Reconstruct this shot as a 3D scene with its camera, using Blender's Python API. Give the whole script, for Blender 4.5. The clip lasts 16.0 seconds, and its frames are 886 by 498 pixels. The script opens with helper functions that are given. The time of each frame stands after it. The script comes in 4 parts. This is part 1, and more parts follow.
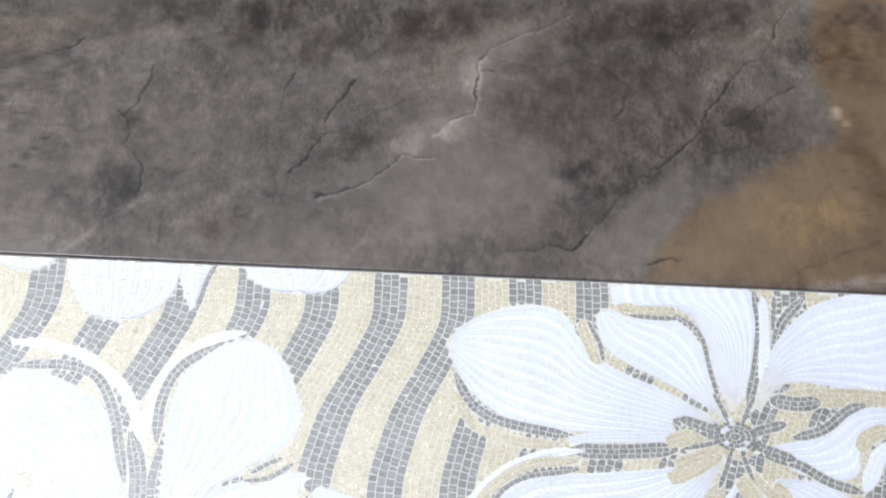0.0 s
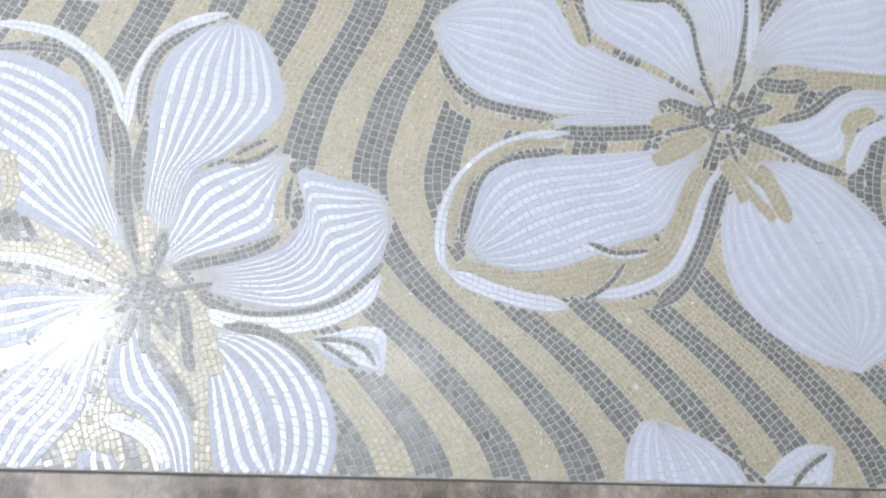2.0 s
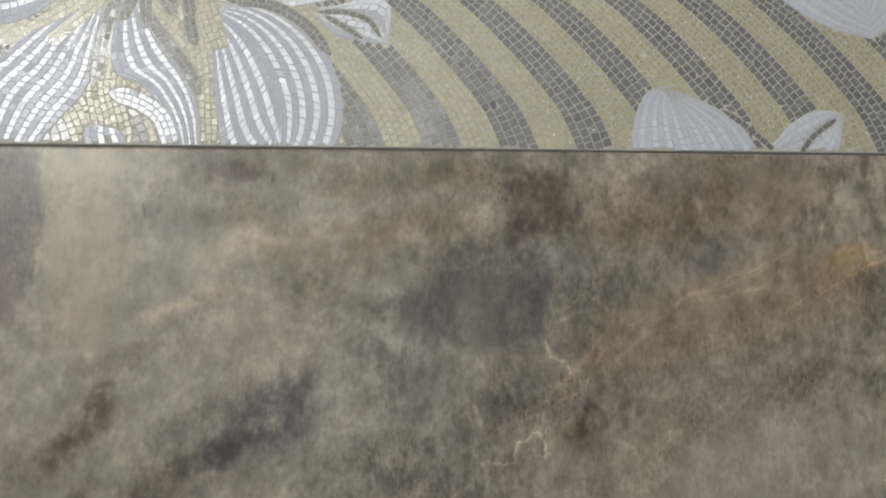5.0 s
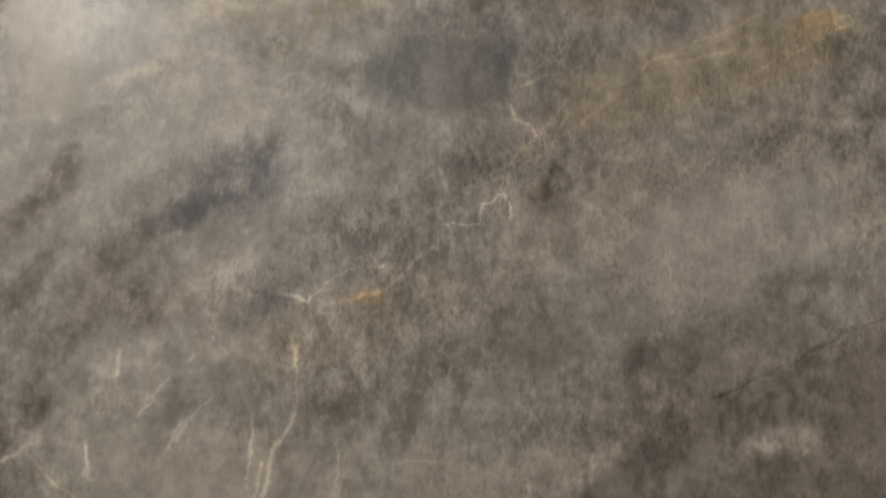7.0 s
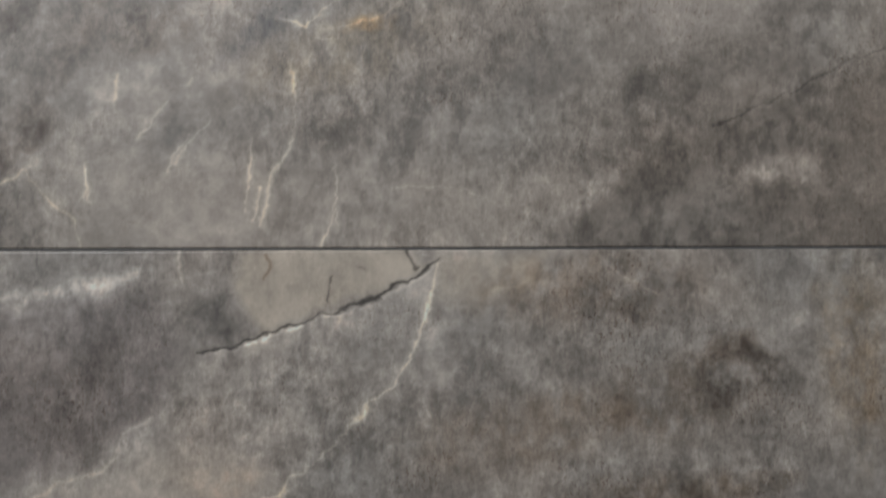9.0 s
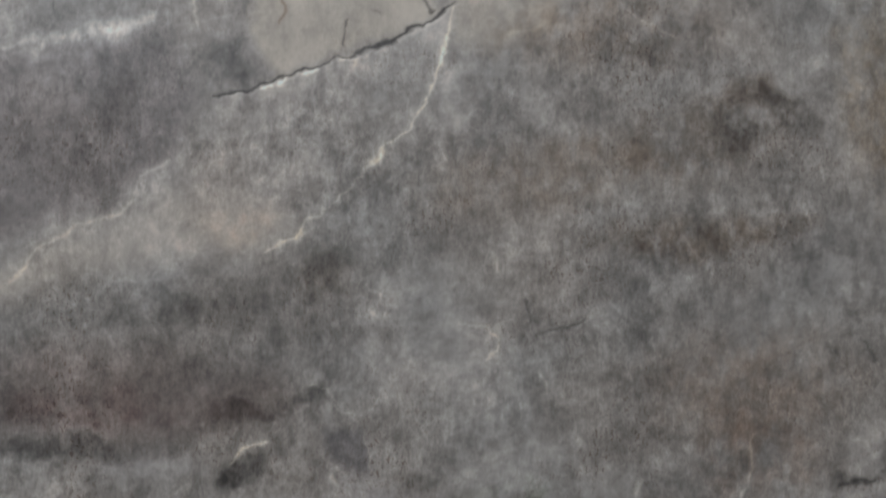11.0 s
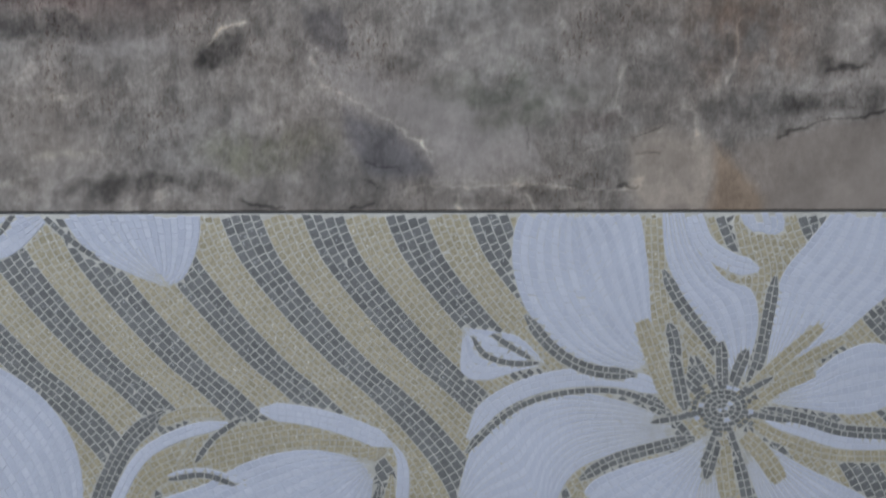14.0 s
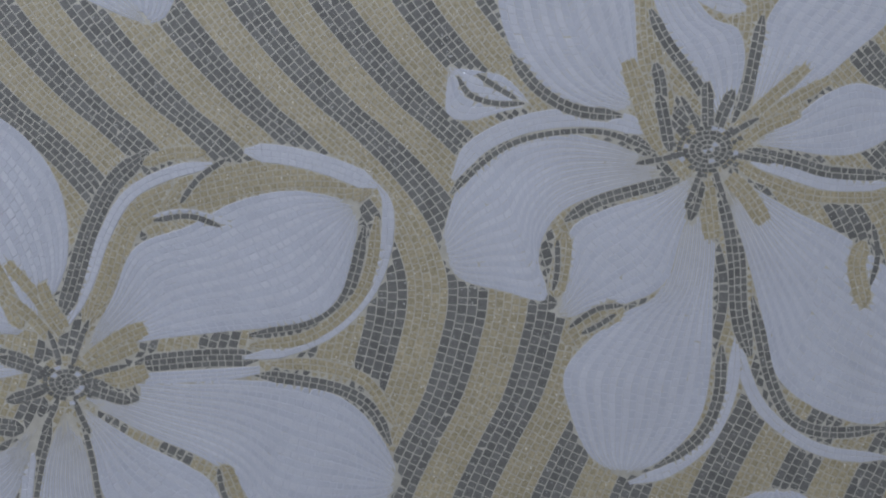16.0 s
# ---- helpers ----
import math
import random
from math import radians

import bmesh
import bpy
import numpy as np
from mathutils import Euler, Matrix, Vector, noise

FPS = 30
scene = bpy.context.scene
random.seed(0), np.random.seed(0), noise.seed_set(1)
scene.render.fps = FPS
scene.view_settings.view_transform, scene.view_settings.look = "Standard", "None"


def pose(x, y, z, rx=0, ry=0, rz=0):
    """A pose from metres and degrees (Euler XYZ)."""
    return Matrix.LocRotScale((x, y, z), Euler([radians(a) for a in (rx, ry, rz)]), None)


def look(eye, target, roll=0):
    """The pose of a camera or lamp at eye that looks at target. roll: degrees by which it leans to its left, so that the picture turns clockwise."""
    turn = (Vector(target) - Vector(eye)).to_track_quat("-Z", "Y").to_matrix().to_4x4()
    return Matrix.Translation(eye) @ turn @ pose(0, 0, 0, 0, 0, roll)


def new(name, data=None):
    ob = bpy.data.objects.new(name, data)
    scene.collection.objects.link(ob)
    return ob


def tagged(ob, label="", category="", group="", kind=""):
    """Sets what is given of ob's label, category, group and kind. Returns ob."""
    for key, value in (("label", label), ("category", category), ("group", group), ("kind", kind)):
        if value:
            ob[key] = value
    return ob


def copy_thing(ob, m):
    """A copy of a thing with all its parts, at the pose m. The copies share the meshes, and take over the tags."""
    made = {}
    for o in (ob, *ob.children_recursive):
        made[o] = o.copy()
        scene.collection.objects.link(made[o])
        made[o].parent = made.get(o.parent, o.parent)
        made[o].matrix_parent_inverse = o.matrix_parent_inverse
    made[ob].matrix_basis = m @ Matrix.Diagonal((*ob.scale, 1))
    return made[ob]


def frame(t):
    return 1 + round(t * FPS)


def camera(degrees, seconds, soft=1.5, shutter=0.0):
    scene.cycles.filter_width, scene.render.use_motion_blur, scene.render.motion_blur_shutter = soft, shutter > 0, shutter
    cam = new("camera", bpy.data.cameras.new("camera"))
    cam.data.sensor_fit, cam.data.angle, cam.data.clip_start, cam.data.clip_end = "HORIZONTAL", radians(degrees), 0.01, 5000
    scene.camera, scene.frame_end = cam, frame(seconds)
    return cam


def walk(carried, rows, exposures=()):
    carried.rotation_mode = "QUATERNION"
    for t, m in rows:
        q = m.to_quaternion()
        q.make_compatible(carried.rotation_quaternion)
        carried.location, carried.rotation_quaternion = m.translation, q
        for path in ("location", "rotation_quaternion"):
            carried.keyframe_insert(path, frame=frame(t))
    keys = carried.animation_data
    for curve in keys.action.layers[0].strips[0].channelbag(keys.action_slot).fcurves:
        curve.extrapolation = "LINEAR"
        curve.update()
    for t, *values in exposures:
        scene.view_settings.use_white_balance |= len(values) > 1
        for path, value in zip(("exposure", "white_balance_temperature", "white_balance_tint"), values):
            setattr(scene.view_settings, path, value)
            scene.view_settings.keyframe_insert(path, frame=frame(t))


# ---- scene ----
cam = camera(30.0, 16.0, soft=1.9, shutter=0.3)

# seconds; x, y, z; tilt, lean, turn
PATH = [
    (0, (-0.0687, -0.8211, 1.0280, 120.676, -0.339, -4.639)),
    (0.5, (-0.0628, -0.8202, 1.0261, 118.536, -0.585, -4.576)),
    (1, (-0.0618, -0.8168, 1.0229, 114.811, -0.463, -4.726)),
    (1.5, (-0.0615, -0.8137, 1.0208, 112.414, -0.170, -4.755)),
    (2, (-0.0628, -0.8134, 1.0205, 110.353, -0.258, -4.808)),
    (2.5, (-0.0659, -0.8120, 1.0233, 108.431, -0.101, -4.833)),
    (3, (-0.0662, -0.8105, 1.0190, 107.992, -0.137, -4.736)),
    (3.5, (-0.0644, -0.8065, 1.0064, 107.125, -0.001, -4.576)),
    (4, (-0.0614, -0.8048, 1.0013, 104.448, 0.284, -4.252)),
    (4.5, (-0.0592, -0.8018, 0.9953, 102.986, 0.229, -4.089)),
    (4.7, (-0.0571, -0.8004, 0.9912, 102.394, 0.308, -3.981)),
    (6.8, (-0.0279, -0.7909, 0.9161, 99.383, 0.347, -3.002)),
    (7, (-0.0247, -0.7895, 0.9104, 98.703, 0.537, -2.947)),
    (7.5, (-0.0168, -0.7851, 0.9018, 96.603, 0.645, -2.731)),
    (8, (-0.0128, -0.7823, 0.8917, 94.326, 0.672, -2.624)),
    (8.5, (-0.0136, -0.7828, 0.8768, 93.544, 0.507, -2.498)),
    (9, (-0.0170, -0.7830, 0.8569, 93.133, 0.302, -2.458)),
    (9.5, (-0.0188, -0.7819, 0.8342, 91.726, 0.305, -2.299)),
    (9.7, (-0.0180, -0.7826, 0.8244, 91.494, 0.178, -2.126)),
    (11.8, (0.0056, -0.7756, 0.7322, 89.244, 0.873, -0.431)),
    (12, (0.0072, -0.7744, 0.7225, 87.973, 1.010, -0.463)),
    (12.5, (0.0071, -0.7726, 0.6962, 86.830, 0.696, -0.755)),
    (13, (0.0081, -0.7732, 0.6771, 86.829, 0.139, -0.728)),
    (13.5, (0.0078, -0.7726, 0.6635, 86.666, 0.150, -0.725)),
    (14, (0.0069, -0.7719, 0.6482, 85.151, 0.104, -0.716)),
    (14.5, (0.0057, -0.7718, 0.6280, 83.820, 0.488, -0.897)),
    (15, (0.0045, -0.7730, 0.6071, 82.434, 0.334, -0.989)),
    (15.5, (0.0072, -0.7743, 0.5962, 81.573, 0.143, -0.964)),
    (16, (0.0069, -0.7764, 0.5910, 80.374, 0.039, -1.219)),
]
EXPOSURES = [
    (0.0, -0.2, 6250, 15), (1.0, -0.28, 6250, 15), (1.6, -0.6, 6300, 15), (2.5, -0.88, 6360, 13), (3.5, -1.08, 6750, 11),
    (4.5, -1.36, 7050, 10), (7.0, -1.36, 7400, 14), (8.0, -1.3, 7050, 14), (9.0, -1.22, 6500, 13), (9.6, -1.25, 6350, 13), (12.0, -1.02, 6020, 12), (14.0, -1.03, 5980, 14), (16.0, -1.25, 6120, 16),
]
walk(cam, [(t, pose(*p)) for t, p in PATH], EXPOSURES)

# ---- world and light ----
world = bpy.data.worlds.new("sky")
world.use_nodes = True
scene.world = world
sky = world.node_tree.nodes.new("ShaderNodeTexSky")
sky.sky_type, sky.sun_disc = "NISHITA", False
sky.sun_elevation, sky.sun_rotation = radians(35), radians(0)
world.node_tree.nodes["Background"].inputs["Strength"].default_value = 0.1
world.node_tree.links.new(sky.outputs[0], world.node_tree.nodes["Background"].inputs["Color"])

ROOM_X, ROOM_BACK, ROOM_Z = (-1.7, 1.5), -2.6, 2.5
# two narrow windows high in the wall behind the camera: centre x, half width, sill, head, power
WINDOWS = [(-0.61, 0.11, 1.84, 2.16, 98.0), (0.11, 0.05, 1.89, 2.07, 11.0)]
for wx, half, low, high, power in WINDOWS:
    data = bpy.data.lights.new("window_daylight", "AREA")
    data.shape, data.size, data.size_y, data.energy = "RECTANGLE", 2 * half, high - low, power
    data.color = (0.90, 0.96, 1.0)
    lamp = new("window_daylight", data)
    lamp.matrix_world = look((wx, ROOM_BACK - 0.05, (low + high) / 2), (wx, 0, (low + high) / 2))
# unseen fill light added in the west wall: y from, y to, sill, head
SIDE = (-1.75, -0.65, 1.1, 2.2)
data = bpy.data.lights.new("side_fill_light", "AREA")
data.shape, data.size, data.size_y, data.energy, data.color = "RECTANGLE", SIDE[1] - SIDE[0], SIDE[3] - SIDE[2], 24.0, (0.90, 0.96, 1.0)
lamp = new("side_fill_light", data)
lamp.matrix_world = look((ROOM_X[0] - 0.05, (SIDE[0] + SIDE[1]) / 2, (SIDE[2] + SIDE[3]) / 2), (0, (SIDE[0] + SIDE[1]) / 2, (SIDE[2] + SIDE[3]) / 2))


# ---- materials ----
class Nodes:
    """A material's node tree, with short ways to add to it."""

    def __init__(self, name, roughness=0.5, metallic=0.0, coat=0.0):
        self.material = bpy.data.materials.new(name)
        self.material.use_nodes = True
        self.tree = self.material.node_tree
        self.shader = self.tree.nodes["Principled BSDF"]
        self.shader.inputs["Roughness"].default_value = roughness
        self.shader.inputs["Metallic"].default_value = metallic
        self.shader.inputs["Coat Weight"].default_value = coat
        self.shader.inputs["Coat Roughness"].default_value = 0.12

    def add(self, kind, **inputs):
        node = self.tree.nodes.new("ShaderNode" + kind)
        for key, value in inputs.items():
            self.put(node.inputs[key.replace("_", " ")], value)
        return node

    def put(self, socket, value):
        if isinstance(value, bpy.types.NodeSocket):
            self.tree.links.new(value, socket)
        else:
            socket.default_value = value

    def noise(self, scale, detail=4.0, rough=0.55, warp=0.0, vector=None):
        node = self.add("TexNoise", Scale=scale, Detail=detail, Roughness=rough, Distortion=warp)
        if vector is None:
            vector = self.add("TexCoord").outputs["Object"]
        self.put(node.inputs["Vector"], vector)
        return node.outputs["Fac"]

    def ramp(self, fac, *stops):
        node = self.add("ValToRGB", Fac=fac)
        ramp = node.color_ramp
        while len(ramp.elements) < len(stops):
            ramp.elements.new(0.5)
        for element, (place, colour) in zip(ramp.elements, stops):
            element.position, element.color = place, (*colour, 1)
        return node.outputs["Color"]

    def mix(self, fac, a, b, blend="MIX"):
        node = self.add("Mix")
        node.data_type, node.blend_type = "RGBA", blend
        for socket, value in ((node.inputs[0], fac), (node.inputs[6], a), (node.inputs[7], b)):
            self.put(socket, (*value, 1) if isinstance(value, tuple) and len(value) == 3 else value)
        return node.outputs[2]

    def bump(self, height, strength, distance):
        node = self.add("Bump", Height=height, Strength=strength, Distance=distance)
        self.put(self.shader.inputs["Normal"], node.outputs["Normal"])

    def done(self, colour):
        self.put(self.shader.inputs["Base Color"], (*colour, 1) if isinstance(colour, tuple) else colour)
        return self.material


def tessera_material(name, dark, light, roughness, grain, coat, single=False, gloss=0.5, coat_rough=0.12, relief=0.0001, sparkle=0.4):
    """Glazed mosaic stones: each one a little lighter or darker than the next, with fine grain."""
    n = Nodes(name, roughness, coat=coat)
    n.shader.inputs["Specular IOR Level"].default_value = gloss
    n.shader.inputs["Coat Roughness"].default_value = coat_rough
    chance = n.add("ObjectInfo").outputs["Random"] if single else n.add("NewGeometry").outputs["Random Per Island"]
    where = n.add("NewGeometry").outputs["Position"]
    body = n.mix(chance, dark, light)
    fine = n.noise(900.0, 3.0, vector=where)
    body = n.mix(grain, body, n.ramp(fine, (0.3, tuple(c * 0.6 for c in dark)), (0.7, tuple(min(1, c * 1.25) for c in light))))
    cloud = n.noise(26.0, 5.0, 0.6, 0.5, vector=where)
    body = n.mix(0.22, body, n.ramp(cloud, (0.3, (0.3, 0.3, 0.3)), (0.7, (1, 1, 1))), "MULTIPLY")
    # the glaze's glints, painted as tiny near-white dots into the base colour
    sparkle_spots = n.add("MapRange", Value=n.noise(760.0, 1.0, 0.4, vector=where), From_Min=0.69, From_Max=0.74, To_Max=sparkle).outputs["Result"]
    body = n.mix(sparkle_spots, body, (0.93, 0.93, 0.90))
    n.bump(fine, 0.25, relief)
    glint = n.add("MapRange", Value=n.noise(1400.0, 1.0, vector=where), From_Min=0.62, From_Max=0.72, To_Min=roughness, To_Max=0.16)
    n.put(n.shader.inputs["Roughness"], glint.outputs["Result"])
    return n.done(body)


TESSERA = {
    "gold": dict(dark=(0.45, 0.39, 0.245), light=(0.60, 0.53, 0.36), roughness=0.40, grain=0.48, coat=0.12, gloss=0.8, coat_rough=0.2, relief=0.0003, sparkle=0.8),
    "dark": dict(dark=(0.18, 0.18, 0.172), light=(0.27, 0.27, 0.258), roughness=0.40, grain=0.22, coat=0.13, gloss=0.5, coat_rough=0.13, relief=0.00012, sparkle=0.5),
    "white": dict(dark=(0.70, 0.725, 0.81), light=(0.75, 0.77, 0.845), roughness=0.46, grain=0.05, coat=1.0, gloss=1.0, coat_rough=0.32),
    "pale": dict(dark=(0.64, 0.665, 0.75), light=(0.69, 0.715, 0.795), roughness=0.46, grain=0.10, coat=0.04, gloss=0.2),
}
ORDER = ["gold", "dark", "white", "pale"]
MOSAIC = {key: tessera_material("mosaic_" + key, **TESSERA[key]) for key in ORDER}
SINGLE = {key: tessera_material("mosaic_piece_" + key, single=True, **TESSERA[key]) for key in ("gold", "dark")}


def grout_material():
    n = Nodes("mosaic_grout", 0.55, coat=0.15)
    return n.done(n.ramp(n.noise(160.0), (0.3, (0.50, 0.48, 0.42)), (0.7, (0.66, 0.64, 0.57))))


GROUT = grout_material()
PALE_GROUT = Nodes("petal_grout", 0.5).done((0.645, 0.665, 0.74))


def plaster_material(name, dark, light):
    n = Nodes(name, 0.8)
    fine = n.noise(90.0, 6.0)
    n.bump(fine, 0.2, 0.002)
    return n.done(n.mix(0.5, n.ramp(n.noise(2.2), (0.3, dark), (0.7, light)), n.ramp(fine, (0.3, dark), (0.7, light))))


PLASTER = plaster_material("wall_plaster", (0.55, 0.55, 0.55), (0.66, 0.66, 0.66))
# unseen ceiling and floor, kept dark so the tiles reflect less light
CEILING = plaster_material("ceiling_plaster", (0.22, 0.21, 0.20), (0.30, 0.29, 0.28))
FLOORING = plaster_material("floor_screed", (0.06, 0.058, 0.055), (0.10, 0.097, 0.093))
BED = plaster_material("tile_joint", (0.16, 0.155, 0.15), (0.24, 0.235, 0.23))


def stone_material():
    """Printed and glazed stone: the print comes with the tile, grain and gloss are added here."""
    n = Nodes("glazed_stone", 0.36, coat=0.03)
    n.shader.inputs["Specular IOR Level"].default_value = 0.24
    printed = n.add("Attribute")
    printed.attribute_name = "print"
    where = n.add("NewGeometry").outputs["Position"]
    drawn = n.add("Mapping", Vector=where, Scale=(1.0, 1.0, 0.5)).outputs["Vector"]
    grain = n.noise(520.0, 6.0, 0.75, vector=drawn)
    flake = n.noise(150.0, 7.0, 0.72, 0.9, vector=drawn)
    cloud = n.noise(60.0, 5.0, 0.65, 0.8, vector=drawn)
    rough = printed.outputs["Alpha"]

    def share(amount):
        return n.add("MapRange", Value=rough, To_Max=amount).outputs["Result"]
    colour = n.mix(share(0.58), printed.outputs["Color"], n.ramp(grain, (0.34, (0.25, 0.24, 0.23)), (0.68, (0.64, 0.632, 0.622))), "OVERLAY")
    colour = n.mix(share(0.45), colour, n.ramp(flake, (0.36, (0.27, 0.255, 0.24)), (0.66, (0.64, 0.632, 0.622))), "OVERLAY")
    colour = n.mix(0.22, colour, n.ramp(cloud, (0.32, (0.30, 0.29, 0.28)), (0.68, (0.70, 0.70, 0.70))), "OVERLAY")
    # small dark pits, in drifts
    pit = n.ramp(n.noise(640.0, 3.0, 0.6, 0.6, vector=drawn), (0.36, (0.50, 0.42, 0.38)), (0.46, (1, 1, 1)))
    drift = n.add("MapRange", Value=n.noise(21.0, 4.0, 0.6, 0.4, vector=where), From_Min=0.46, From_Max=0.62, To_Max=0.75).outputs["Result"]
    both = n.add("Math", Value=drift)
    both.operation = "MULTIPLY"
    n.put(both.inputs[1], rough)
    colour = n.mix(both.outputs["Value"], colour, pit, "MULTIPLY")
    n.put(n.shader.inputs["Roughness"], n.add("MapRange", Value=cloud, To_Min=0.28, To_Max=0.40).outputs["Result"])
    n.bump(grain, 0.14, 0.0005)
    return n.done(colour)


STONE = stone_material()


# ---- building helpers ----
def mesh_object(name, verts, faces, materials, parent=None, label=""):
    mesh = bpy.data.meshes.new(name)
    mesh.from_pydata(verts, [], faces)
    for material in materials:
        mesh.materials.append(material)
    ob = new(name, mesh)
    ob.parent = parent
    return tagged(ob, label)


def box_mesh(name, x0, x1, y0, y1, z0, z1, material, parent=None, bevel=0.0):
    bm = bmesh.new()
    bmesh.ops.create_cube(bm, size=1.0)
    for v in bm.verts:
        v.co = ((x0, x1)[v.co.x > 0], (y0, y1)[v.co.y > 0], (z0, z1)[v.co.z > 0])
    if bevel:
        bmesh.ops.bevel(bm, geom=bm.edges[:], offset=bevel, segments=2, affect="EDGES")
    mesh = bpy.data.meshes.new(name)
    bm.to_mesh(mesh)
    bm.free()
    mesh.materials.append(material)
    ob = new(name, mesh)
    ob.parent = parent
    return ob


# ---- the room ----
X0, X1 = ROOM_X
wall_north = box_mesh("wall_north", X0 - 0.1, X1 + 0.1, 0.0094, 0.13, 0, ROOM_Z, BED)
tagged(wall_north, "interior wall clad with stone-look and mosaic tiles", "wall", kind="structure")
tagged(box_mesh("wall_east", X1, X1 + 0.1, ROOM_BACK, 0.0094, 0, ROOM_Z, PLASTER), "plain plastered wall", "wall", kind="structure")
tagged(box_mesh("floor", X0 - 0.1, X1 + 0.1, ROOM_BACK - 0.1, 0.13, -0.1, 0, FLOORING), "plain dark grey screed floor", "floor", kind="structure")
tagged(box_mesh("ceiling", X0 - 0.1, X1 + 0.1, ROOM_BACK - 0.1, 0.13, ROOM_Z, ROOM_Z + 0.1, CEILING), "plain dim grey plastered ceiling", "ceiling", kind="structure")


def pierced_wall(name, span, openings, place):
    """A wall along span, in blocks round its openings (from, to, sill, head), joined into one mesh; place turns along, depth, up into x, y, z."""
    verts, faces, blocks = [], [], []
    edges = [span[0]] + [e for a, b, *_ in openings for e in (a, b)] + [span[1]]
    for i, (a, b) in enumerate(zip(edges, edges[1:])):
        if i % 2:
            blocks += [(a, b, 0, openings[i // 2][2]), (a, b, openings[i // 2][3], ROOM_Z)]
        else:
            blocks.append((a, b, 0, ROOM_Z))
    for a, b, low, high in blocks:
        k = len(verts)
        verts += [place(u, d, z) for u in (a, b) for d in (-0.1, 0) for z in (low, high)]
        faces += [tuple(k + j for j in f) for f in ((0, 1, 3, 2), (4, 6, 7, 5), (0, 4, 5, 1), (2, 3, 7, 6), (0, 2, 6, 4), (1, 5, 7, 3))]
    return mesh_object(name, verts, faces, [PLASTER])


tagged(pierced_wall("wall_south", (X0 - 0.1, X1 + 0.1), [(wx - half, wx + half, low, high) for wx, half, low, high, _ in WINDOWS],
                    lambda u, d, z: (u, ROOM_BACK + d, z)), "plain plastered wall with two narrow windows", "wall", kind="structure")
tagged(pierced_wall("wall_west", (ROOM_BACK, 0.0094), [SIDE], lambda u, d, z: (X0 + d, u, z)), "plain plastered wall with an opening added for the fill light", "wall", kind="structure")

# ---- tiles: 600 by 300 mm, laid in rows of 302 mm ----
HALF_W, HALF_H, THICK = 0.2995, 0.1495, 0.0094


def tile_slab(name, step, top, material, centre_z, label, edge=0.0008, fine=None):
    """A tile with a rounded rim; its face is a fine grid at depth top. Returns the object and the face's x and z in mm."""
    def stations(half, count):
        rim = [(-half, THICK), (-half, top + edge), (-half + edge * 0.3, top + edge * 0.3), (-half + edge, top)]
        if fine and fine < half:
            side = np.linspace(-half + edge, -fine, 14)[1:-1]
            run = np.r_[side, np.linspace(-fine, fine, int(2 * fine / step) + 1), -side[::-1]]
        else:
            run = np.linspace(-half + edge, half - edge, count + 1)[1:-1]
        inner = [(v, top) for v in run]
        return np.array(rim + inner + [(-v, d) for v, d in rim[::-1]])
    sx, sz = stations(HALF_W, int(2 * HALF_W / step)), stations(HALF_H, int(2 * HALF_H / step))
    nx, nz = len(sx), len(sz)
    gx, gz = np.meshgrid(sx[:, 0], sz[:, 0], indexing="ij")
    depth = np.maximum(sx[:, 1][:, None], sz[:, 1][None, :])
    co = np.stack([gx, depth, gz], -1).reshape(-1, 3)
    i, j = np.meshgrid(np.arange(nx - 1), np.arange(nz - 1), indexing="ij")
    a = (i * nz + j).ravel()
    quads = np.stack([a, a + nz, a + nz + 1, a + 1], -1)
    mesh = bpy.data.meshes.new(name)
    mesh.vertices.add(len(co))
    mesh.vertices.foreach_set("co", co.ravel())
    mesh.loops.add(quads.size)
    mesh.loops.foreach_set("vertex_index", quads.ravel())
    mesh.polygons.add(len(quads))
    mesh.polygons.foreach_set("loop_start", np.arange(0, quads.size, 4))
    mesh.update(calc_edges=True)
    mesh.polygons.foreach_set("use_smooth", np.ones(len(quads), bool))
    mesh.materials.append(material)
    ob = new(name, mesh)
    ob.location = (0, 0, centre_z)
    return tagged(ob, label, "wall tile", name.replace("_", " ") + "s on the wall"), co[:, 0] * 1000, co[:, 2] * 1000


def lattice(x, z, size, seed):
    """Smooth random values from -1 to 1 over the plane, in cells of that size."""
    grid = np.random.default_rng(seed).uniform(-1, 1, (97, 97))
    u, v = x / size + 40, z / size + 40
    i, j = np.floor(u).astype(int), np.floor(v).astype(int)
    fu, fv = u - i, v - j
    fu, fv = fu * fu * (3 - 2 * fu), fv * fv * (3 - 2 * fv)
    i, j = i % 96, j % 96
    low = grid[i, j] * (1 - fu) + grid[i + 1, j] * fu
    high = grid[i, j + 1] * (1 - fu) + grid[i + 1, j + 1] * fu
    return low * (1 - fv) + high * fv


def fractal(x, z, size, octaves, seed, keep=0.55):
    return sum(lattice(x, z, size / 2 ** k, seed + k) * keep ** k for k in range(octaves))


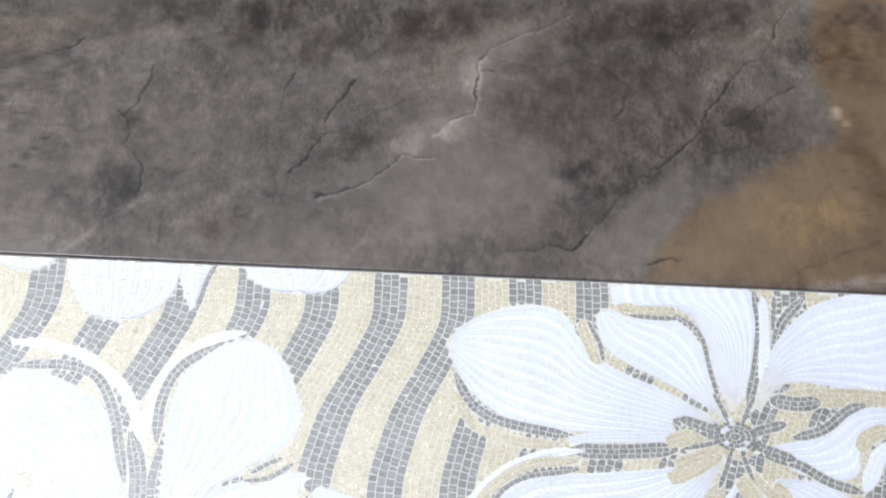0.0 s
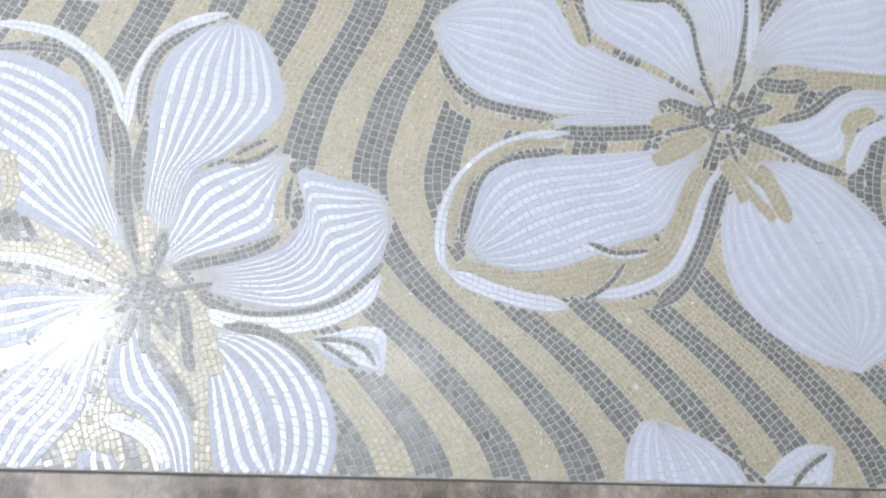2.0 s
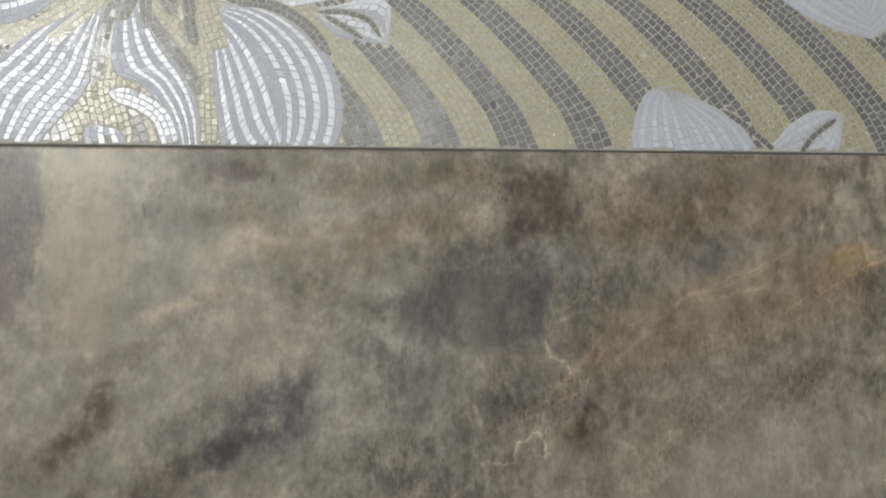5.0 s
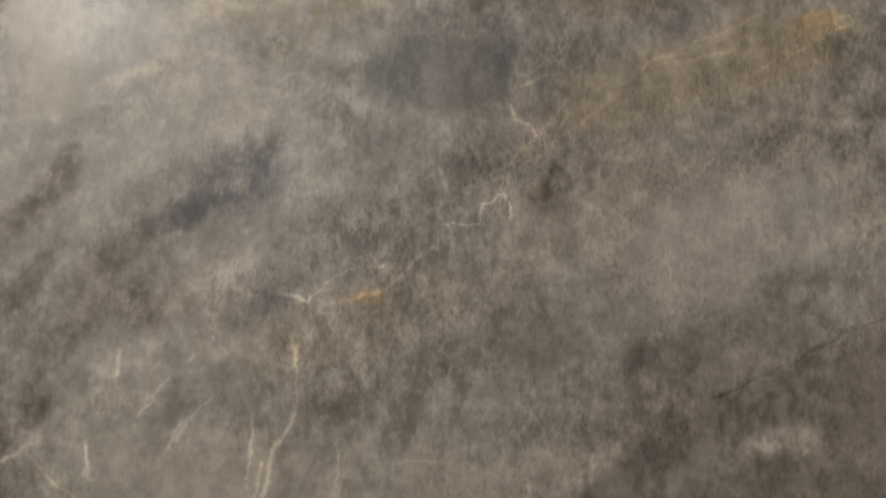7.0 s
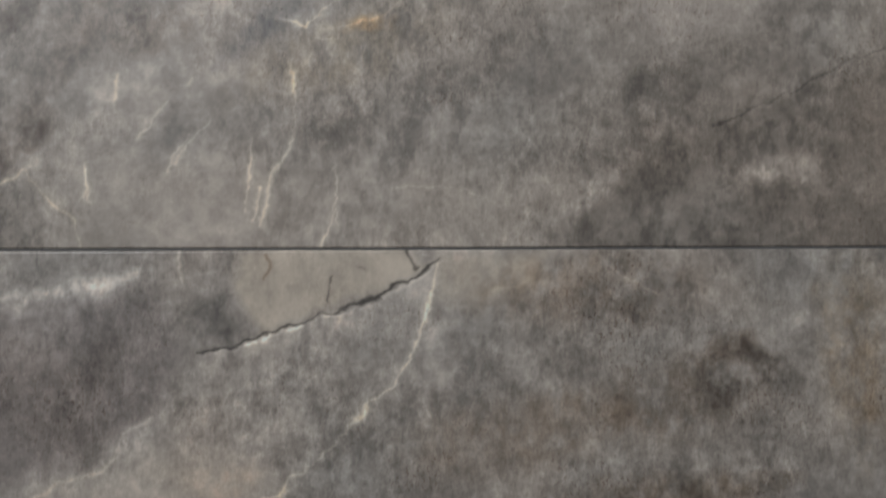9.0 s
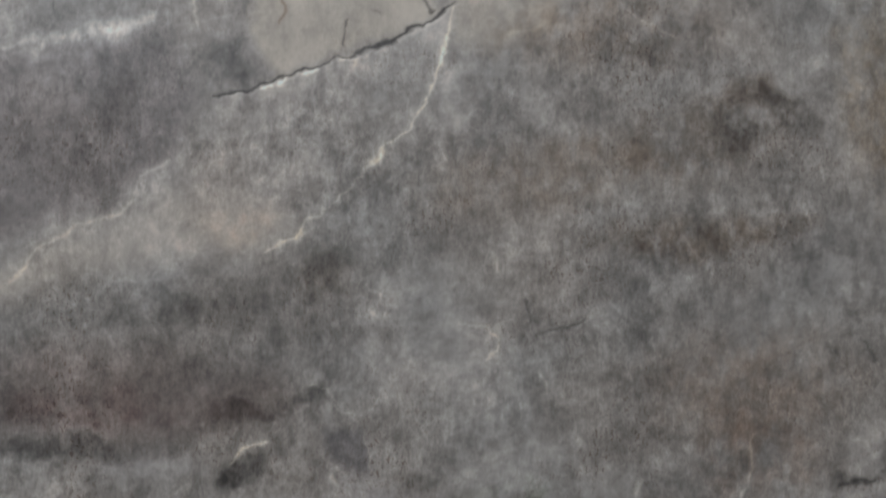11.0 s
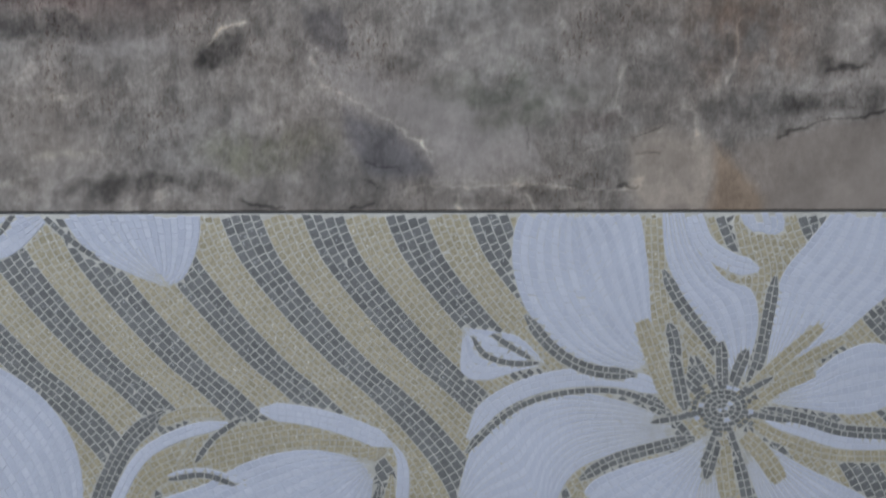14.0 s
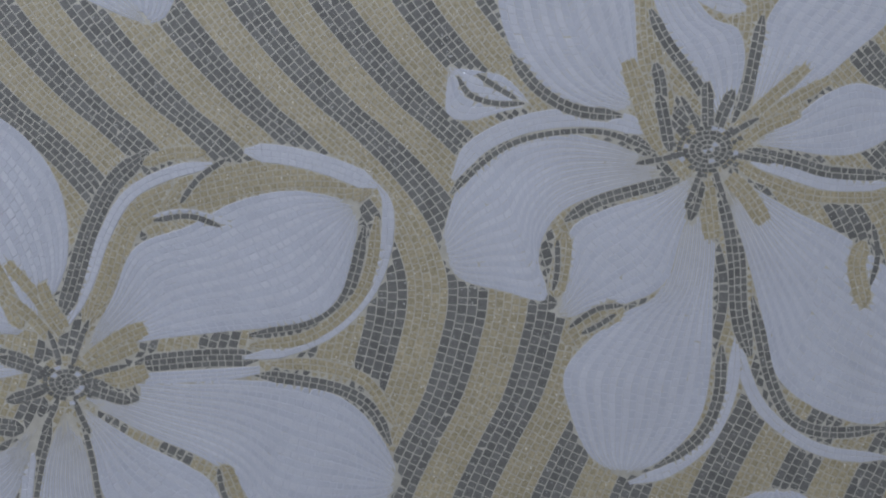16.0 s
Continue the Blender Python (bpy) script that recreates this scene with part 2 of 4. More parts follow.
class StonePrint:
    """The print of one stone-look tile: mottled ground, blotches and veins, in mm from the tile's middle."""

    def __init__(self, centre_z, ground, seed, label, crackle, mottle):
        self.ob, x, z = tile_slab("stone_tile", 0.00068, 0.0, STONE, centre_z, label, fine=0.236)
        self.x = x + 6.5 * fractal(x, z, 46, 4, seed) + 1.6 * fractal(x, z, 5, 2, seed + 60)
        self.z = z + 6.5 * fractal(x, z, 46, 4, seed + 10) + 1.6 * fractal(x, z, 5, 2, seed + 70)
        self.sx = x + 1.4 * fractal(x, z, 14, 4, seed + 20, 0.7)
        self.sz = z + 1.4 * fractal(x, z, 14, 4, seed + 30, 0.7)
        along, across = x * 0.85 + z * 0.53, -x * 0.53 + z * 0.85
        self.broken = 0.75 + 0.6 * fractal(x, z, 18, 3, seed + 80)
        tone = 0.15 * fractal(along * 0.6, across * 1.3, 60, 5, seed + 40, 0.62) + 0.14 * fractal(along, across, 11, 4, seed + 50, 0.8)
        speck = np.clip(fractal(x, z * 0.5, 6, 4, seed + 100, 0.8) + 0.25, 0, 1.3) * 0.55
        tone = tone - mottle * speck * np.clip(0.5 + 0.7 * fractal(along * 0.7, across, 60, 4, seed + 110), 0, 1)
        for size, strength in ((55, 1.0), (26, 0.7), (15, 0.4)):
            line = fractal(self.sx * 0.8 + self.sz * 0.5, self.sz - self.sx * 0.4, size, 3, seed + 130 + size, 0.5)
            mask = np.clip(0.25 + fractal(x, z, 50, 2, seed + 140 + size), 0, 1)
            tone = tone + crackle * strength * np.exp(-(line / (0.022 * 55 / size) ) ** 2) * mask
        hue = fractal(along, across, 50, 3, seed + 90)
        self.level = tone[:, None] + hue[:, None] * (0.016, 0.0, -0.012)
        self.ragged = np.clip(0.9 + 0.55 * fractal(x, z * 0.7, 10, 4, seed + 120, 0.8), 0.1, 1.8)
        self.ground = np.array(ground)
        self.rough = np.clip(0.7 + 0.55 * fractal(along * 0.7, across, 48, 4, seed + 150, 0.6), 0.15, 1.3)

    def blot(self, x, z, across, high, shift, turn):
        """A soft, ragged patch."""
        c, s = math.cos(math.radians(turn)), math.sin(math.radians(turn))
        u, v = ((self.x - x) * c + (self.z - z) * s) / across, (-(self.x - x) * s + (self.z - z) * c) / high
        d = np.sqrt(u * u + v * v)
        self.level = self.level + (np.clip((1.35 - d) / 0.75, 0, 1) * self.ragged)[:, None] * np.array(shift)

    def vein(self, points, width, shift, wander):
        """A line of uneven width along the points."""
        px, pz = self.sx, self.sz
        p = np.array(points, float)
        lo, hi = p.min(0) - 30, p.max(0) + 30
        near = (px > lo[0]) & (px < hi[0]) & (pz > lo[1]) & (pz < hi[1])
        px, pz = px[near] + (wander - 1) * 1.5 * np.sin(px[near] * 0.9), pz[near] + (wander - 1) * 1.5 * np.cos(pz[near] * 1.1)
        best = np.full(len(px), 1e9)
        for a, b in zip(p, p[1:]):
            way = b - a
            f = np.clip(((px - a[0]) * way[0] + (pz - a[1]) * way[1]) / (way @ way), 0, 1)
            best = np.minimum(best, np.hypot(px - a[0] - f * way[0], pz - a[1] - f * way[1]))
        wide = width * np.clip(self.broken[near], 0.35, 1.6)
        wide = wide * 0.54
        weight = np.exp(-(best / wide) ** 2) + (0.2 if shift[0] > 0 else 0.14) * np.exp(-(best / (wide * 5)) ** 2)
        self.level[near] += ((0.72 if shift[0] > 0 else 0.85) * weight * np.clip(self.broken[near], 0.55, 1.1))[:, None] * np.array(shift)

    def crack(self, points, width=1.3, depth=1.5, lip=0.35):
        """A dark line with a paler lip along its lower side: crack relief shaded into the colour."""
        self.vein([(x + 1.0, z - 1.5) for x, z in points], width * 1.5, (lip, lip, lip), 1.0)
        self.vein(points, width, (-depth, -depth, -depth), 1.2)

    def patch(self, points, shift, calm, soft):
        """An area with a drawn edge, whose mottling is calmer than round it."""
        px, pz = self.sx, self.sz
        best, odd = np.full(len(px), 1e9), np.zeros(len(px), bool)
        p = np.array(points, float)
        for a, b in zip(p, np.roll(p, -1, axis=0)):
            way = b - a
            f = np.clip(((px - a[0]) * way[0] + (pz - a[1]) * way[1]) / (way @ way), 0, 1)
            best = np.minimum(best, np.hypot(px - a[0] - f * way[0], pz - a[1] - f * way[1]))
            if way[1]:
                odd ^= ((a[1] > pz) != (b[1] > pz)) & (px < a[0] + (pz - a[1]) / way[1] * way[0])
        m = np.clip(0.5 + np.where(odd, best, -best) / soft, 0, 1)[:, None]
        self.level = self.level * (1 - calm * m) + np.array(shift) * m
        self.rough = self.rough * (1 - 0.9 * calm * m[:, 0])

    def done(self):
        colour = np.ones((len(self.level), 4))
        colour[:, :3] = np.clip(self.ground * np.exp(np.clip(self.level * 1.35, -1.7, 1.0)), 0.01, 0.8)
        colour[:, 3] = self.rough
        layer = self.ob.data.color_attributes.new("print", "FLOAT_COLOR", "POINT")
        layer.data.foreach_set("color", colour.ravel())


def tile_with_ochre_patch():
    print_ = StonePrint(1.65, (0.099, 0.084, 0.072), 11, "brown-grey stone-look tile with dark cracks and an ochre patch", -0.30, 0.62)
    print_.blot(-193, -101, 16, 12, (-0.6, -0.6, -0.58), 25)
    print_.blot(-208, -114, 30, 14, (-0.3, -0.3, -0.3), 0)
    print_.blot(-197, -51, 8, 7, (-0.4, -0.36, -0.4), 0)
    print_.blot(-133, -123, 18, 9, (-0.35, -0.45, -0.5), 10)
    print_.blot(-115, 25, 22, 14, (-0.5, -0.55, -0.6), 25)
    print_.blot(-179, 29, 40, 14, (-0.35, -0.38, -0.4), 20)
    print_.blot(-87, 9, 16, 10, (-0.35, -0.4, -0.45), 35)
    print_.blot(-2, 33, 36, 18, (-0.4, -0.45, -0.5), 20)
    print_.blot(-56, -61, 20, 10, (-0.3, -0.32, -0.34), 25)
    print_.blot(-184, 11, 24, 14, (0.14, 0.12, 0.1), 20)
    print_.blot(-259, 6, 40, 14, (0.16, 0.12, 0.06), 20)
    print_.blot(85, -27, 70, 40, (-0.22, -0.27, -0.28), 20)
    print_.blot(182, -46, 34, 20, (-0.25, -0.28, -0.26), 20)
    print_.blot(92, 37, 40, 14, (-0.2, -0.22, -0.24), 20)
    # darker towards the upper right: falloff of light put into the print
    print_.blot(154, 49, 50, 18, (-0.35, -0.38, -0.4), 10)
    print_.patch([(-69, -90), (-39, -68), (-16, -33), (16, 25), (74, 47), (70, 36), (33, 4), (27, -31), (61, -62), (69, -90), (51, -122), (-15, -130), (-42, -108)], (0.16, 0.16, 0.17), 0.55, 16)
    print_.patch([(68, -133), (99, -102), (145, -59), (143, -82), (145, -95), (128, -122), (114, -142)], (0.2, 0.2, 0.22), 0.6, 9)
    print_.patch([(-201, -144), (-126, -124), (-35, -108), (-15, -149), (-194, -158)], (0.02, 0.0, -0.02), 0.3, 30)
    print_.patch([(113, -149), (123, -126), (143, -100), (169, -83), (202, -62), (242, -38), (238, -22), (232, 0), (230, 36), (239, 83), (312, 88), (277, -149)], (0.26, 0.10, -0.16), 0.72, 12)
    print_.blot(216, -97, 36, 16, (0.14, 0.12, 0.05), 20)
    # ochre darkened at its upper right, again for the light's falloff
    print_.blot(252, 28, 24, 30, (-0.35, -0.4, -0.45), 0)
    print_.blot(266, 52, 14, 16, (-0.4, -0.35, -0.2), 0)
    print_.blot(255, -63, 10, 40, (-0.25, -0.3, -0.35), 10)
    print_.blot(238, -141, 26, 5, (0.3, 0.42, 0.65), 12)
    print_.blot(76, -77, 12, 10, (-0.55, -0.55, -0.52), 20)
    print_.blot(86, -91, 22, 5, (-0.4, -0.4, -0.38), 25)
    print_.blot(-29, -59, 22, 8, (0.25, 0.25, 0.25), 30)
    print_.blot(5, -45, 16, 10, (0.3, 0.3, 0.3), 30)
    print_.blot(15, -14, 8, 16, (0.25, 0.25, 0.25), 0)
    print_.crack([(-200, -47), (-193, -55), (-191, -65), (-196, -71), (-187, -79), (-180, -87), (-181, -98), (-184, -106)], 1.5, 1.6)
    print_.crack([(-180, -14), (-186, -32), (-192, -45), (-197, -49)], 1.4, 0.8, 0.1)
    print_.crack([(-96, -13), (-102, -26), (-104, -39)], 1.6, 1.1, 0.1)
    print_.crack([(-61, -15), (-69, -33), (-74, -45), (-80, -62), (-88, -75), (-96, -87)], 1.3, 1.3, 0.15)
    print_.crack([(-239, -68), (-248, -81), (-256, -91)], 1.2, 0.8, 0.1)
    print_.crack([(-275, -25), (-257, -13), (-234, -3), (-227, 6)], 1.1, 0.8, 0.25)
    print_.crack([(-12, -70), (-29, -69), (-36, -76), (-49, -87), (-68, -98), (-80, -102)], 1.3, 1.3, 0.6)
    print_.crack([(16, 5), (26, 15), (41, 26), (63, 37), (74, 44)], 1.3, 1.0, 0.5)
    print_.crack([(15, 3), (15, -10), (16, -25), (12, -36), (-2, -43)], 1.7, 1.3, 0.7)
    print_.crack([(19, -3), (25, -2)], 1.4, 1.3, 0.2)
    print_.vein([(15, -1), (13, -19), (15, -31), (-2, -47), (-14, -56)], 2.6, (0.6, 0.6, 0.6), 1.6)
    print_.crack([(218, 62), (210, 50), (207, 38), (196, 17), (184, 12), (172, -4), (169, -13), (158, -27), (153, -42), (141, -55), (121, -71), (110, -81), (98, -96), (82, -117), (72, -129)], 1.3, 1.2, 0.3)
    print_.crack([(72, -129), (54, -130), (44, -133), (28, -134)], 1.3, 0.8, 0.1)
    print_.vein([(196, 38), (177, 14), (161, -9), (152, -29), (145, -51)], 5.5, (0.28, 0.28, 0.28), 1.0)
    print_.vein([(194, 17), (200, 7)], 2.0, (0.5, 0.5, 0.5), 1.0)
    print_.crack([(122, -7), (108, -21), (99, -35)], 1.2, 0.6, 0.1)
    print_.vein([(130, 11), (118, -12), (99, -37)], 3.5, (0.2, 0.16, 0.12), 1.0)
    print_.crack([(169, 54), (157, 42), (150, 34)], 1.2, 0.7, 0.1)
    print_.crack([(215, -3), (200, -11), (184, -27), (169, -37)], 1.1, 0.6, 0.15)
    print_.crack([(134, -135), (128, -134), (114, -138)], 1.3, 1.0, 0.1)
    print_.vein([(239, -17), (245, -30)], 2.4, (0.9, 0.9, 0.9), 1.0)
    print_.crack([(241, -64), (249, -84), (253, -103)], 1.2, 0.4, 0.05)
    print_.crack([(258, -115), (233, -124), (204, -139)], 1.8, 0.5, 0.05)
    print_.vein([(-165, -104), (-179, -109), (-197, -124), (-212, -137), (-223, -148)], 4.0, (0.42, 0.42, 0.42), 1.0)
    print_.vein([(-140, -66), (-155, -87), (-164, -101)], 3.4, (0.3, 0.3, 0.3), 1.0)
    print_.vein([(-36, -60), (-38, -76)], 1.2, (0.7, 0.7, 0.7), 1.0)
    print_.vein([(-217, -32), (-229, -47)], 1.8, (0.3, 0.26, 0.15), 1.0)
    print_.vein([(8, -63), (22, -56), (53, -60)], 1.4, (0.3, 0.3, 0.3), 1.0)
    print_.vein([(-45, -116), (-54, -136), (-59, -145)], 1.8, (0.3, 0.3, 0.3), 1.0)
    print_.vein([(-111, -52), (-113, -68), (-122, -85)], 1.6, (0.28, 0.28, 0.28), 1.0)
    print_.done()


def tile_with_pale_veins():
    print_ = StonePrint(1.05, (0.345, 0.303, 0.260), 22, "grey-brown glazed stone-look tile with pale veins", 0.10, 0.5)
    print_.patch([(-241, 148), (-198, 146), (-195, 117), (-199, 84), (-207, 61), (-236, 56)], (-0.38, -0.42, -0.40), 0.2, 4)
    print_.patch([(-194, 148), (-160, 148), (-154, 95), (-161, 51), (-185, 51), (-195, 84)], (0.14, 0.11, 0.05), 0.55, 14)
    print_.blot(-53, 136, 70, 10, (-0.12, -0.14, -0.20), -3)
    print_.blot(-64, 102, 60, 9, (0.12, 0.10, 0.04), 5)
    print_.blot(-100, 113, 40, 6, (-0.20, -0.22, -0.28), -5)
    print_.blot(-25, 108, 50, 7, (-0.22, -0.24, -0.30), 10)
    print_.blot(49, 121, 17, 14, (-0.50, -0.55, -0.60), 20)
    print_.blot(29, 105, 20, 8, (-0.35, -0.40, -0.45), 10)
    print_.blot(32, 134, 40, 6, (-0.25, -0.28, -0.34), 0)
    print_.patch([(-25, 74), (3, 88), (40, 88), (54, 83), (53, 60), (42, 53), (3, 50), (-22, 57)], (-0.24, -0.22, -0.20), 0.1, 6)
    print_.blot(-109, 133, 18, 6, (-0.35, -0.42, -0.45), 5)
    print_.blot(132, 121, 80, 18, (-0.00, -0.05, -0.11), 5)
    print_.blot(139, 95, 14, 10, (-0.25, -0.26, -0.24), 0)
    print_.blot(-121, 68, 26, 8, (0.20, 0.17, 0.12), 20)
    print_.blot(-47, 74, 26, 7, (-0.25, -0.26, -0.30), -25)
    print_.blot(-147, 40, 30, 6, (-0.20, -0.22, -0.26), 10)
    print_.blot(-101, 46, 26, 8, (-0.20, -0.20, -0.22), 20)
    print_.blot(-166, 16, 14, 10, (-0.40, -0.46, -0.52), 20)
    print_.crack([(-128, 122), (-127, 117)], 1.4, 0.8, 0.05)
    print_.crack([(-146, 119), (-145, 114)], 1.4, 0.8, 0.05)
    print_.crack([(-82, 137), (-82, 132)], 1.4, 0.8, 0.05)
    print_.crack([(-71, 121), (-70, 116)], 1.4, 0.8, 0.05)
    print_.crack([(-195, 120), (-198, 95), (-199, 78)], 1.2, 0.5, 0.1)
    print_.vein([(192, 107), (198, 121)], 1.6, (0.46, 0.41, 0.35), 1.0)
    print_.vein([(59, 67), (73, 79), (85, 86)], 1.6, (0.30, 0.28, 0.22), 1.0)
    print_.vein([(223, 99), (202, 87), (184, 79), (175, 70)], 1.9, (0.46, 0.41, 0.35), 1.0)
    print_.vein([(73, 75), (93, 61), (116, 72), (145, 86), (174, 95)], 1.9, (0.41, 0.37, 0.31), 1.0)
    print_.vein([(131, 74), (156, 79), (171, 89)], 1.4, (0.46, 0.41, 0.35), 1.0)
    print_.vein([(39, 16), (58, 30), (81, 58)], 2.2, (0.29, 0.23, 0.14), 1.0)
    print_.patch([(-28, 100), (40, 106), (48, 89), (51, 58), (39, 48), (11, 49), (-17, 63)], (-0.20, -0.20, -0.20), 0.1, 6)
    print_.blot(-55, 89, 26, 14, (-0.22, -0.24, -0.30), 10)
    print_.blot(45, 75, 6, 22, (-0.22, -0.20, -0.15), 0)
    print_.patch([(-143, 54), (-94, 74), (-66, 63), (-61, 49), (-115, 23), (-147, 12)], (0.08, 0.08, 0.08), 0.3, 14)
    print_.blot(-79, 12, 22, 16, (-0.55, -0.55, -0.48), 20)
    print_.blot(-101, -3, 13, 9, (-0.55, -0.55, -0.50), 20)
    print_.blot(-74, 29, 14, 7, (-0.30, -0.30, -0.28), 10)
    print_.blot(-174, 7, 24, 9, (-0.40, -0.45, -0.52), 45)
    print_.blot(-122, -44, 13, 13, (-0.42, -0.46, -0.50), 30)
    print_.blot(-128, -14, 24, 9, (-0.30, -0.33, -0.38), 40)
    print_.blot(-187, -97, 22, 8, (-0.50, -0.55, -0.58), 50)
    print_.blot(-164, -64, 36, 7, (-0.30, -0.32, -0.33), 42)
    print_.blot(-178, -29, 20, 7, (-0.35, -0.38, -0.40), 45)
    print_.blot(-71, -44, 26, 6, (-0.28, -0.26, -0.22), 32)
    print_.blot(-33, -54, 50, 16, (0.05, 0.03, -0.02), 20)
    print_.blot(-141, -40, 30, 7, (0.16, 0.15, 0.14), 42)
    print_.blot(-106, -51, 40, 6, (0.14, 0.14, 0.14), 40)
    print_.blot(73, 16, 7, 7, (-0.45, -0.48, -0.50), 0)
    print_.blot(66, 5, 10, 8, (-0.15, -0.20, -0.27), 0)
    print_.blot(-17, -41, 14, 4, (0.07, -0.01, -0.12), 10)
    print_.patch([(78, 66), (115, 81), (172, 99), (216, 102), (214, 75), (177, 58), (120, 46), (80, 38)], (0.06, 0.01, -0.09), 0.25, 12)
    print_.blot(207, 94, 16, 8, (0.12, 0.04, -0.10), 10)
    print_.patch([(107, -13), (141, 10), (189, 24), (217, 18), (219, -13), (209, -30), (184, -35), (159, -46), (125, -52), (106, -41)], (0.16, 0.16, 0.17), 0.5, 16)
    print_.blot(187, -34, 14, 6, (-0.20, -0.20, -0.20), 20)
    print_.patch([(68, -143), (90, -127), (124, -101), (154, -87), (185, -76), (242, -55), (236, -171), (63, -169)], (-0.26, -0.27, -0.28), 0.1, 10)
    print_.blot(178, -117, 17, 8, (0.36, 0.36, 0.36), 5)
    print_.blot(91, -117, 30, 6, (0.22, 0.22, 0.22), 35)
    print_.blot(108, -78, 7, 7, (-0.28, -0.28, -0.28), 0)
    print_.patch([(-166, -109), (-65, -105), (74, -116), (63, -159), (-164, -156)], (0.12, 0.11, 0.10), 0.3, 26)
    print_.crack([(147, -91), (160, -85), (185, -75), (214, -60), (233, -53)], 1.1, 0.4, 0.08)
    print_.vein([(-60, -41), (-48, -44), (-43, -39), (-33, -32), (-11, -25)], 1.6, (0.62, 0.62, 0.58), 1.0)
    print_.vein([(-28, -42), (-9, -38), (-3, -32), (0, -26), (12, -18), (19, -7)], 1.6, (0.46, 0.41, 0.35), 1.0)
    print_.vein([(-48, -46), (-32, -50)], 1.0, (0.30, 0.30, 0.28), 1.0)
    print_.vein([(16, 1), (17, -6), (26, -7), (35, -6), (37, 4), (47, 10), (50, 6), (50, -4)], 1.3, (0.70, 0.70, 0.66), 1.4)
    print_.vein([(29, 12), (47, 17)], 1.2, (0.45, 0.45, 0.42), 1.4)
    print_.vein([(51, 55), (53, 47), (61, 43), (64, 37)], 1.4, (0.65, 0.65, 0.61), 1.4)
    print_.vein([(55, 21), (69, 31), (78, 46), (86, 52)], 1.8, (0.34, 0.27, 0.17), 1.0)
    print_.vein([(16, 21), (18, 9)], 1.1, (0.35, 0.35, 0.33), 1.0)
    print_.vein([(52, 60), (67, 66), (78, 69)], 1.4, (0.30, 0.26, 0.18), 1.0)
    print_.vein([(86, 42), (100, 58), (121, 74), (143, 82), (164, 90), (174, 99)], 2.0, (0.38, 0.35, 0.29), 1.0)
    print_.vein([(129, 75), (163, 81)], 1.3, (0.46, 0.41, 0.35), 1.0)
    print_.vein([(174, 69), (180, 75), (192, 80), (212, 90), (221, 93)], 1.5, (0.46, 0.41, 0.35), 1.0)
    print_.vein([(-56, -59), (-55, -75), (-53, -92), (-57, -103), (-64, -114), (-68, -129), (-70, -138)], 2.1, (0.60, 0.60, 0.56), 1.0)
    print_.vein([(-33, -110), (-33, -124), (-33, -138)], 1.4, (0.55, 0.55, 0.52), 1.0)
    print_.vein([(-73, -97), (-74, -113), (-77, -131)], 1.0, (0.42, 0.42, 0.39), 1.0)
    print_.vein([(-95, -89), (-105, -99), (-110, -110)], 1.5, (0.40, 0.40, 0.38), 1.0)
    print_.vein([(-113, -78), (-121, -91), (-129, -98)], 1.5, (0.36, 0.36, 0.34), 1.0)
    print_.vein([(-103, -72), (-100, -69)], 2.4, (0.50, 0.50, 0.47), 1.0)
    print_.vein([(-137, -66), (-139, -78)], 1.8, (0.42, 0.42, 0.39), 1.0)
    print_.vein([(-157, -86), (-160, -99)], 1.8, (0.42, 0.42, 0.39), 1.0)
    print_.vein([(-152, -109), (-151, -128)], 1.3, (0.35, 0.35, 0.33), 1.0)
    print_.vein([(-6, -121), (20, -120), (36, -126)], 1.3, (0.30, 0.30, 0.28), 1.0)
    print_.vein([(-34, -112), (-33, -124), (-35, -136), (-41, -148)], 1.5, (0.55, 0.55, 0.52), 1.0)
    print_.vein([(-197, -123), (-181, -113), (-168, -127), (-158, -136), (-155, -148)], 1.4, (0.50, 0.47, 0.38), 1.0)
    print_.vein([(-152, -111), (-153, -125)], 1.2, (0.35, 0.35, 0.33), 1.0)
    print_.vein([(-104, -95), (-111, -106), (-113, -114)], 1.2, (0.40, 0.40, 0.38), 1.0)
    print_.vein([(-70, -122), (-73, -135)], 1.6, (0.60, 0.60, 0.56), 1.0)
    print_.vein([(-89, -138), (-89, -143)], 1.2, (0.35, 0.35, 0.33), 1.0)
    print_.done()


